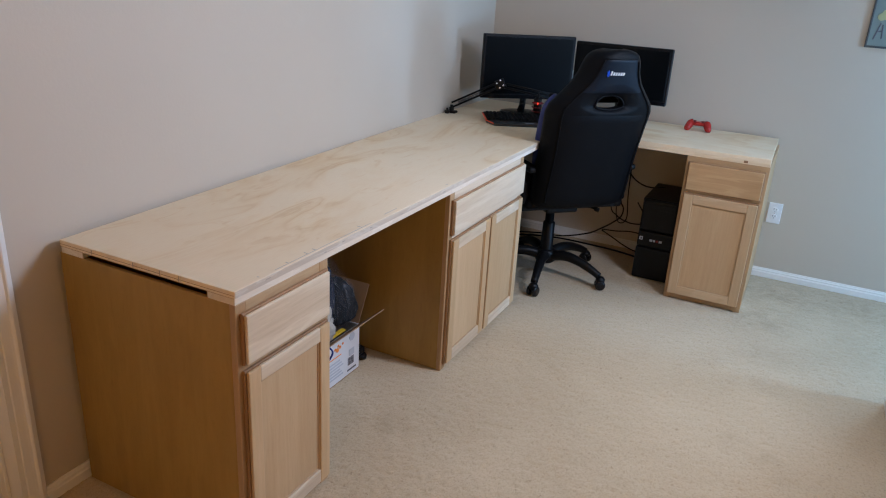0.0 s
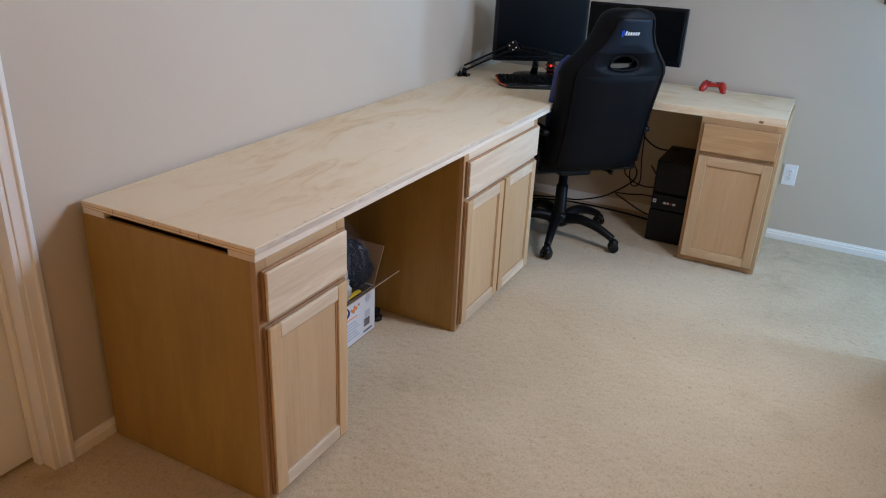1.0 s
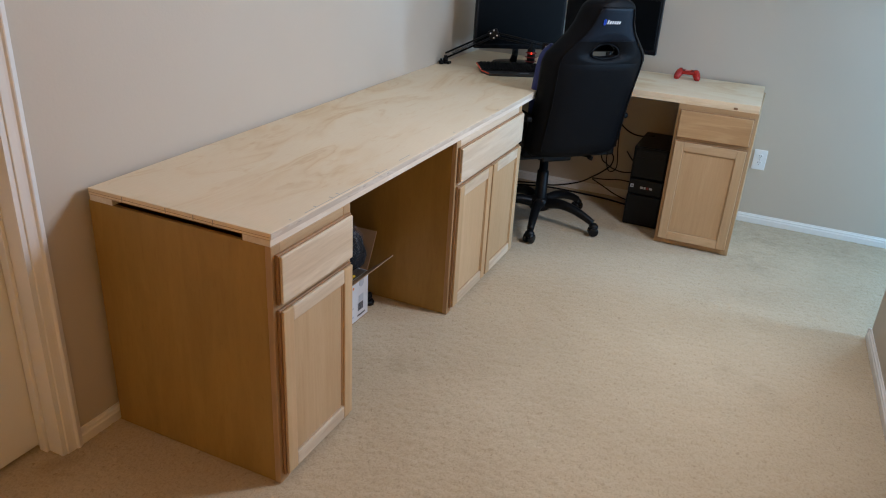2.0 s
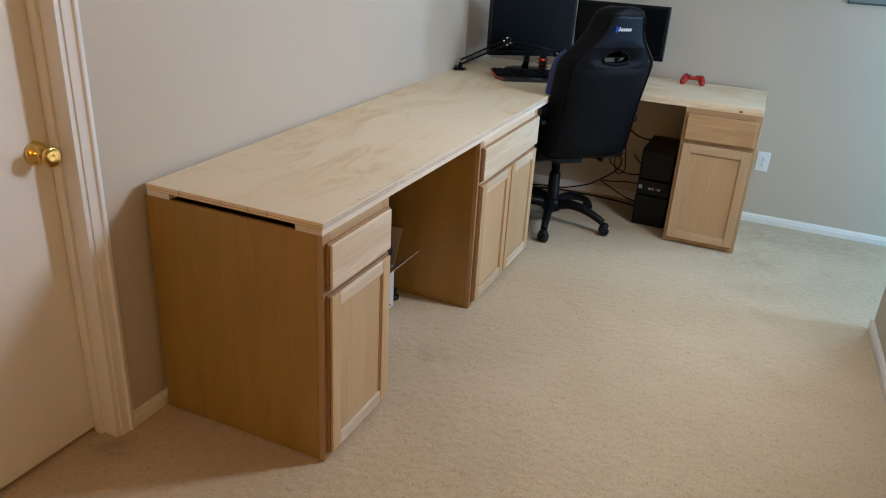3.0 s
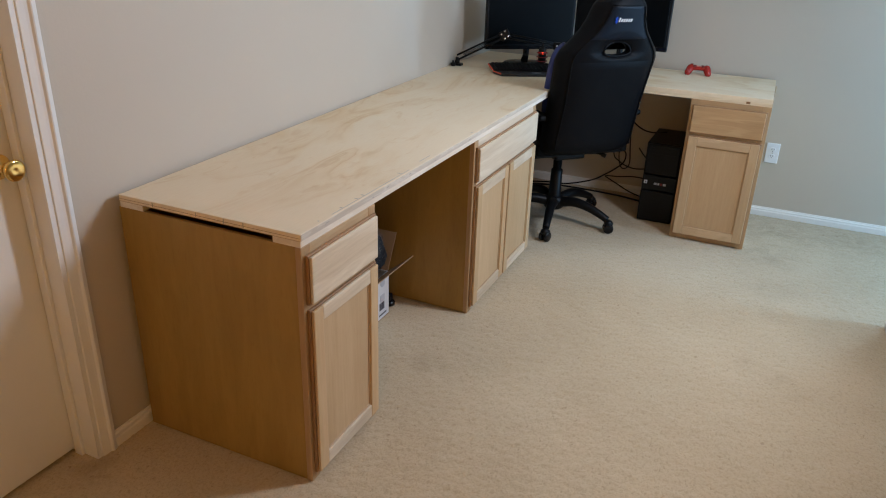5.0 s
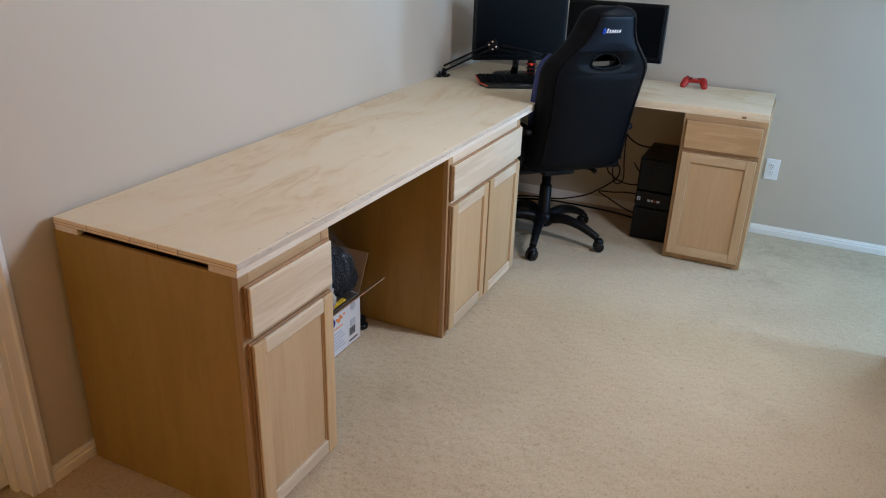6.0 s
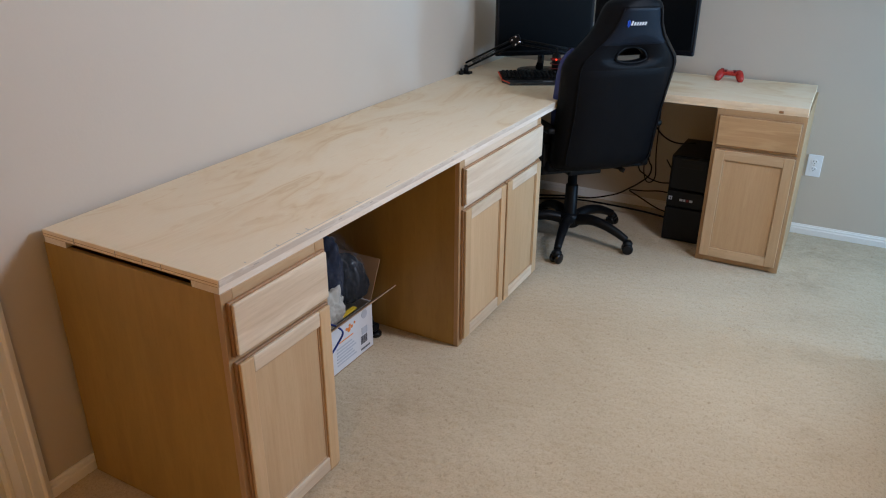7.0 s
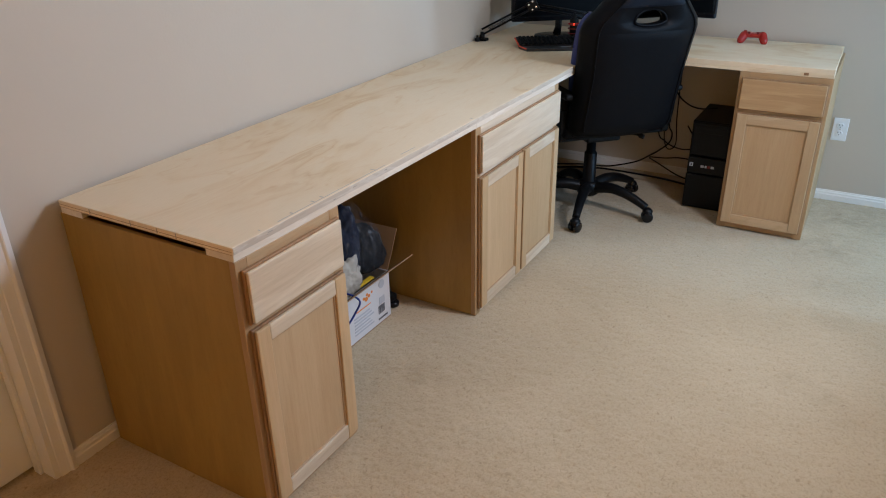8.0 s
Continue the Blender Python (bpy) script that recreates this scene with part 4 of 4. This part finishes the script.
for x, y in ((-0.026, -0.014), (0.026, -0.014)):
    part("thumb_stick", turned([(0.006, 0), (0.006, 0.008), (0.011, 0.010), (0.011, 0.014), (0.007, 0.015)], Matrix.Translation((x, y + 0.006, 0.053)), 16), DARK_RED, pad, "", True)
for k in range(4):
    a = k * math.pi / 2
    part("button", turned([(0.005, 0), (0.005, 0.003), (0.003, 0.004)], Matrix.Translation((0.048 + 0.011 * math.cos(a), 0.016 + 0.011 * math.sin(a), 0.060)), 12), DARK_RED, pad, "", True)
part("direction_pad", box_bm((-0.060, 0.010, 0.060), (-0.040, 0.018, 0.072), 0.001), DARK_RED, pad)
part("touch_panel", box_bm((-0.027, 0.008, 0.0540), (0.027, 0.038, 0.0580), 0.0015), plain("pale_red_plastic", (0.78, 0.30, 0.25), 0.2), pad, "paler red touch panel")
for sgn in (-1, 1):
    part("shoulder_button", box_bm((sgn * 0.048 - 0.016, 0.034, 0.036), (sgn * 0.048 + 0.016, 0.050, 0.050), 0.005), DARK_RED, pad)

# ---------------------------------------------------------------- computer tower and cables
pc = thing("computer_tower", pose(1.078, 2.675, 0), "black computer tower on the carpet beside the end cabinet", "computer")
part("case", box_bm((0.0, 0.035, 0.004), (0.195, 0.40, 0.455), 0.004), BLACK, pc)
part("front_panel", box_bm((0.002, 0.0, 0.004), (0.193, 0.036, 0.185), 0.008, 3), BLACK, pc)
part("front_band", box_bm((0.004, 0.006, 0.188), (0.191, 0.036, 0.275), 0.006, 2), BLACK, pc, "")
part("upper_front", box_bm((0.006, 0.016, 0.278), (0.189, 0.036, 0.452), 0.008, 2), BLACK, pc, "")
part("drive_bay", box_bm((0.02, 0.013, 0.40), (0.17, 0.018, 0.435), 0.002), BLACK, pc)
part("badge", box_bm((0.014, 0.0045, 0.225), (0.032, 0.0065, 0.245), 0.001), PRINT_GREY, pc, "small square white badge")
part("badge_mark", box_bm((0.020, 0.0035, 0.229), (0.028, 0.0050, 0.240)), PRINT_DARK, pc)
for x0, w, mt in ((0.070, 0.016, PRINT_GREY), (0.090, 0.010, PRINT_GREY), (0.104, 0.012, DARK_RED), (0.120, 0.016, PRINT_GREY)):
    part("mark_bar", box_bm((x0, 0.0045, 0.224), (x0 + w, 0.0065, 0.236)), mt, pc, "small printed bar")


def cable(pts, r, label):
    return tagged(part("cable", tube_bm(smooth_path(pts, 7), r, 6), BLACK, None, label, True), category="cable", group="cables under the desk")


cable([(0.86, 3.02, 0.76), (0.88, 3.0, 0.60), (0.928, 2.98, 0.51), (0.99, 2.97, 0.463), (1.06, 2.96, 0.45), (1.14, 2.98, 0.458)], 0.0045, "black cable running down to the computer tower")
cable([(0.87, 3.06, 0.76), (0.88, 3.02, 0.50), (0.895, 2.99, 0.34), (0.92, 2.98, 0.29), (0.91, 2.98, 0.236), (0.86, 2.98, 0.185), (0.812, 2.98, 0.148), (0.731, 2.97, 0.098), (0.575, 2.96, 0.051), (0.43, 2.96, 0.04), (0.22, 2.96, 0.008)], 0.0045, "black cable sagging to the carpet")
cable([(0.83, 3.06, 0.76), (0.83, 3.0, 0.45), (0.847, 2.98, 0.284), (0.886, 2.98, 0.242), (0.925, 2.975, 0.222), (0.99, 2.96, 0.215), (1.072, 2.95, 0.23)], 0.004, "black cable hanging in a loop under the desk")
cable([(0.90, 3.06, 0.76), (0.905, 3.0, 0.42), (0.88, 2.97, 0.30), (0.905, 2.96, 0.21), (0.95, 2.96, 0.24), (0.93, 3.0, 0.40), (0.915, 3.06, 0.76)], 0.0035, "thin black cable hanging in a narrow loop")
cable([(0.812, 2.975, 0.140), (0.898, 2.975, 0.146), (0.98, 2.965, 0.162), (1.072, 2.95, 0.165)], 0.004, "black cable running to the computer tower")
cable([(0.812, 2.970, 0.136), (0.887, 2.97, 0.101), (0.958, 2.96, 0.071), (1.02, 2.95, 0.055), (1.074, 2.94, 0.05)], 0.004, "black cable drooping to the computer tower")
cable([(0.24, 2.90, 0.008), (0.42, 2.93, 0.03), (0.575, 2.94, 0.040), (0.754, 2.94, 0.040), (0.927, 2.93, 0.038), (1.072, 2.90, 0.035)], 0.006, "thick black cable lying along the wall")
tagged(part("cable_plug", box_bm((1.052, 2.965, 0.262), (1.079, 2.985, 0.280), 0.003), DARK_RED, None, "small dark red plug in the computer tower"), category="plug")
cable([(0.97, 3.128, 0.30), (1.03, 3.02, 0.28), (1.079, 2.98, 0.27)], 0.004, "black cable plugged into the computer tower")
strip = thing("power_strip", pose(0.10, 2.72, 0), "dark power strip on the carpet under the desk", "power strip")
part("body", box_bm((0, 0, 0.001), (0.30, 0.055, 0.035), 0.006, 2), DARK_GREY, strip)
for k in range(5):
    part("socket", box_bm((0.022 + k * 0.053, 0.012, 0.034), (0.058 + k * 0.053, 0.043, 0.037), 0.002), BLACK, strip)

# ---------------------------------------------------------------- carton with clothes
carton = thing("cardboard_box", pose(0.10, 0.60, 0), "open white printed cardboard box full of clothes, under the desk", "box")
W, L, H, E = 0.25, 0.418, 0.200, 0.004
part("box_bottom", box_bm((0, 0, 0.001), (W, L, 0.005)), CARDBOARD, carton)
front = part("box_side", box_bm((W - E, 0, 0.005), (W, L, H)), CARTON, carton, "white printed box side")
part("box_side", box_bm((0, 0, 0.005), (E, L, H)), CARDBOARD, carton)
part("box_side", box_bm((E, 0, 0.005), (W - E, E, H)), CARTON, carton)
part("box_side", box_bm((E, L - E, 0.005), (W - E, L, H)), CARTON, carton)
part("flap", box_bm((0, 0.004, -0.0015), (0.150, L - 0.002, 0.0015), 0, 2, Matrix.Translation((W, 0, H)) @ Matrix.Rotation(radians(-40), 4, "Y")), CARDBOARD, carton, "brown inside of the open front flap")
part("flap", box_bm((-0.0015, 0.004, 0), (0.0015, L - 0.002, 0.17), 0, 2, Matrix.Translation((0.002, 0, H)) @ Matrix.Rotation(radians(-12), 4, "Y")), CARDBOARD, carton, "brown upright rear flap")
part("flap", box_bm((0.004, -0.0015, 0), (W - 0.004, 0.0015, 0.165), 0, 2, Matrix.Translation((0, L, H)) @ Matrix.Rotation(radians(-27), 4, "X")), CARDBOARD, carton, "brown open end flap")
X = W + 0.0006
def print_bar(nm, y0, y1, z0, z1, mt, lab):
    part(nm, box_bm((X - 0.0004, y0, z0), (X + 0.0008, y1, z1)), mt, front, lab)
for k in range(6):
    print_bar("text_bar", 0.185, 0.305 - 0.012 * (k % 3), 0.030 + k * 0.0135, 0.036 + k * 0.0135, PRINT_GREY, "grey printed line")
for k in range(7):
    print_bar("barcode_bar", 0.338 + k * 0.0062, 0.3405 + k * 0.0062 + 0.001 * (k % 2), 0.045, 0.080, PRINT_DARK, "dark printed bar")
print_bar("text_bar", 0.335, 0.395, 0.020, 0.027, PRINT_DARK, "dark printed line")
print_bar("text_bar", 0.20, 0.29, 0.120, 0.124, PRINT_ORANGE, "orange printed line")
print_bar("print_patch", 0.345, 0.380, 0.085, 0.115, PRINT_GREY, "grey printed patch")
for dy, dz, s in ((0, 0, 0.014), (0.018, 0.006, 0.010), (-0.015, 0.008, 0.009), (0.006, 0.016, 0.009), (0.036, 0.014, 0.008)):
    part("print_spot", turned([(s * 0.7, 0), (s * 0.7, 0.0011), (s * 0.3, 0.0012)], Matrix.Translation((X - 0.0003, 0.265 + dy, 0.150 + dz)) @ Matrix.Rotation(radians(90), 4, "Y"), 10), PRINT_ORANGE, front, "orange printed leaf")
for r0 in (0.012, 0.018):
    part("print_spot", turned([(r0, 0), (r0, 0.0011 + r0 * 0.01), (r0 * 0.5, 0.0012 + r0 * 0.01)], Matrix.Translation((X - 0.0003, 0.365, 0.168)) @ Matrix.Rotation(radians(90), 4, "Y"), 14), PRINT_ORANGE if r0 < 0.015 else PRINT_GREY, front, "round printed emblem")


def lump(bm, centre, radii, seed, rough=0.25, squash=None):
    """A crumpled soft mass."""
    r = bmesh.ops.create_icosphere(bm, subdivisions=5, radius=1.0)
    for v in r["verts"]:
        n = v.co.normalized()
        k = 1 + rough * noise.fractal(n * 1.6 + Vector((seed, 0, 0)), 0.9, 2.0, 4) + rough * 0.35 * abs(noise.noise(n * 5 + Vector((0, seed, 0))))
        v.co = Vector(centre) + Vector([n[i] * radii[i] * k for i in range(3)])


def lump_bm(*a, **k):
    bm = bmesh.new()
    lump(bm, *a, **k)
    return bm


bag = thing("plastic_bag", pose(0.235, 0.935, 0.215), "clear plastic bag stuffed with dark clothes, in the box", "bag")
part("jeans_bundle", lump_bm((0.0, -0.07, 0.125), (0.080, 0.090, 0.140), 3.1, 0.30), NAVY_CLOTH, bag, "crumpled navy cloth", True)
part("dark_bundle", lump_bm((0.015, 0.045, 0.065), (0.090, 0.098, 0.100), 8.7, 0.12), BLACK_CLOTH, bag, "crumpled charcoal cloth", True)
bm = lump_bm((0.0, -0.01, 0.105), (0.115, 0.150, 0.190), 5.5, 0.12)
for v in bm.verts:
    v.co.z -= 0.45 * max(0.0, v.co.y + 0.03) * max(0.0, v.co.z / 0.2)
part("bag_film", bm, BAG, bag, "clear wrinkled plastic film", True)
tagged(part("cream_towel", lump_bm((0.300, 0.800, 0.250), (0.052, 0.088, 0.075), 12.2, 0.32), CREAM_CLOTH, None, "crumpled cream towel in the box", True), category="towel")
tagged(part("red_cloth", lump_bm((0.22, 0.79, 0.185), (0.09, 0.10, 0.03), 2.2, 0.3), plain("dull_red_cloth", (0.16, 0.03, 0.02), 0.9), None, "dull red folded cloth in the box", True), category="cloth")
tagged(part("yellow_folder", box_bm((0.318, 0.83, 0.199), (0.338, 0.94, 0.207), 0.003, 2, None), YELLOW, None, "flat yellow plastic packet in the box"), category="packet")
tagged(part("blue_strap", tube_bm(smooth_path([(0.330, 0.730, 0.225), (0.362, 0.748, 0.232), (0.398, 0.765, 0.205), (0.376, 0.760, 0.150), (0.3575, 0.735, 0.105)], 6), 0.0038, 6), plain("dark_blue_cord", (0.015, 0.04, 0.26), 0.6), None, "blue cord hanging over the box flap", True), category="cord")
wheel = thing("spare_caster", pose(0.315, 1.085, 0), "black spare caster lying on the carpet beside the box", "caster")
part("wheel", turned([(0.020, 0.001), (0.026, 0.004), (0.027, 0.015), (0.022, 0.022), (0.008, 0.024)], None, 20), GLOSS, wheel, "", True)
part("fork", box_bm((-0.022, -0.02, 0.024), (0.012, 0.018, 0.055), 0.008, 2), BLACK, wheel)
part("stem", tube_bm([(-0.005, 0, 0.05), (-0.02, 0.0, 0.085)], 0.006, 8), BLACK, wheel, "", True)


# ---------------------------------------------------------------- wall plates and picture
def outlet(x, z, label):
    o = thing("wall_outlet", pose(x, BACK, z), label, "power outlet", "wall outlets")
    plate = part("cover_plate", box_bm((-0.0355, -0.006, -0.0585), (0.0355, -0.0005, 0.0585), 0.003, 3), OUTLET, o)
    for dz in (-0.0195, 0.0195):
        bm = turned([(0.0165, 0), (0.0165, 0.0085), (0.0155, 0.0092)], Matrix.Translation((0, 0, dz)) @ Matrix.Rotation(radians(90), 4, "X") @ Matrix.Diagonal((1, 0.86, 1, 1)), 24)
        f = part("receptacle", bm, OUTLET, o)
        for dx, h in ((-0.0062, 0.0085), (0.0062, 0.0068)):
            part("slot", box_bm((dx - 0.0012, -0.0098, dz + 0.001), (dx + 0.0012, -0.0088, dz + 0.001 + h)), SLOT, f)
        part("slot", turned([(0.0024, 0), (0.0024, 0.001)], Matrix.Translation((0, -0.0088, dz - 0.0065)) @ Matrix.Rotation(radians(90), 4, "X"), 10), SLOT, f)
    part("screw", turned([(0.003, 0), (0.003, 0.001), (0.0015, 0.0014)], Matrix.Translation((0, -0.006, 0)) @ Matrix.Rotation(radians(90), 4, "X"), 10), STEEL, o)


outlet(1.724, 0.382, "white duplex power outlet beside the end cabinet")
outlet(0.456, 0.975, "white duplex power outlet behind the monitors")

pic = thing("wall_picture", pose(1.955, BACK, 1.305), "pale teal board picture with dark printing in a thin dark frame", "picture")
PW, PH = 0.42, 0.52
for lo, hi in (((0, -0.014, 0), (PW, -0.001, 0.010)), ((0, -0.014, PH - 0.010), (PW, -0.001, PH)), ((0, -0.014, 0.010), (0.010, -0.001, PH - 0.010)), ((PW - 0.010, -0.014, 0.010), (PW, -0.001, PH - 0.010))):
    part("frame_bar", box_bm(lo, hi, 0.002), FRAME_GREY, pic, "dark grey frame bar")
board = part("board", box_bm((0.010, -0.010, 0.010), (PW - 0.010, -0.003, PH - 0.010)), CANVAS, pic, "pale teal printed board")
bloom = bmesh.new()
for dx, dz, r in ((0.0, 0.0, 0.026), (0.026, 0.014, 0.020), (-0.022, -0.012, 0.018), (0.012, 0.030, 0.018), (0.030, -0.016, 0.016)):
    lathe(bloom, [(r, 0.0), (r, 0.0014 + r * 0.02), (r * 0.6, 0.0018 + r * 0.02)], Matrix.Translation((0.068 + dx, -0.0098, 0.160 + dz)) @ Matrix.Rotation(radians(90), 4, "X"), 14)
part("printed_bloom", bloom, plain("pale_yellow_print", (0.42, 0.42, 0.22), 0.6, grain=60, vary=0.2), board, "pale yellow-green printed shape")
for x0, z0, x1, z1 in ((0.030, 0.040, 0.050, 0.118), (0.066, 0.046, 0.060, 0.112), (0.040, 0.078, 0.066, 0.082)):
    part("printed_bar", tube_bm([(x0, -0.0080, z0), (x1, -0.0080, z1)], 0.0045, 6), PRINT_DARK, board, "dark printed bar")

# ---------------------------------------------------------------- added fill lamp behind the walk
lamp = thing("warm_fill_lamp", pose(LAMP_X, NEAR, LAMP_Z, -90), "unseen added fill lamp on the wall, with a frosted glass bowl", "wall lamp")
part("back_plate", turned([(0.075, 0.001), (0.075, 0.015), (0.06, 0.022)], None, 32), BRASS, lamp, "brass back plate", True)
part("bowl", turned([(0.055, 0.022), (0.085, 0.05), (0.09, 0.075), (0.06, 0.10), (0.01, 0.108)], None, 32), glow("frosted_bowl", (1.0, 0.72, 0.42), 1.5), lamp, "glowing frosted bowl", True)
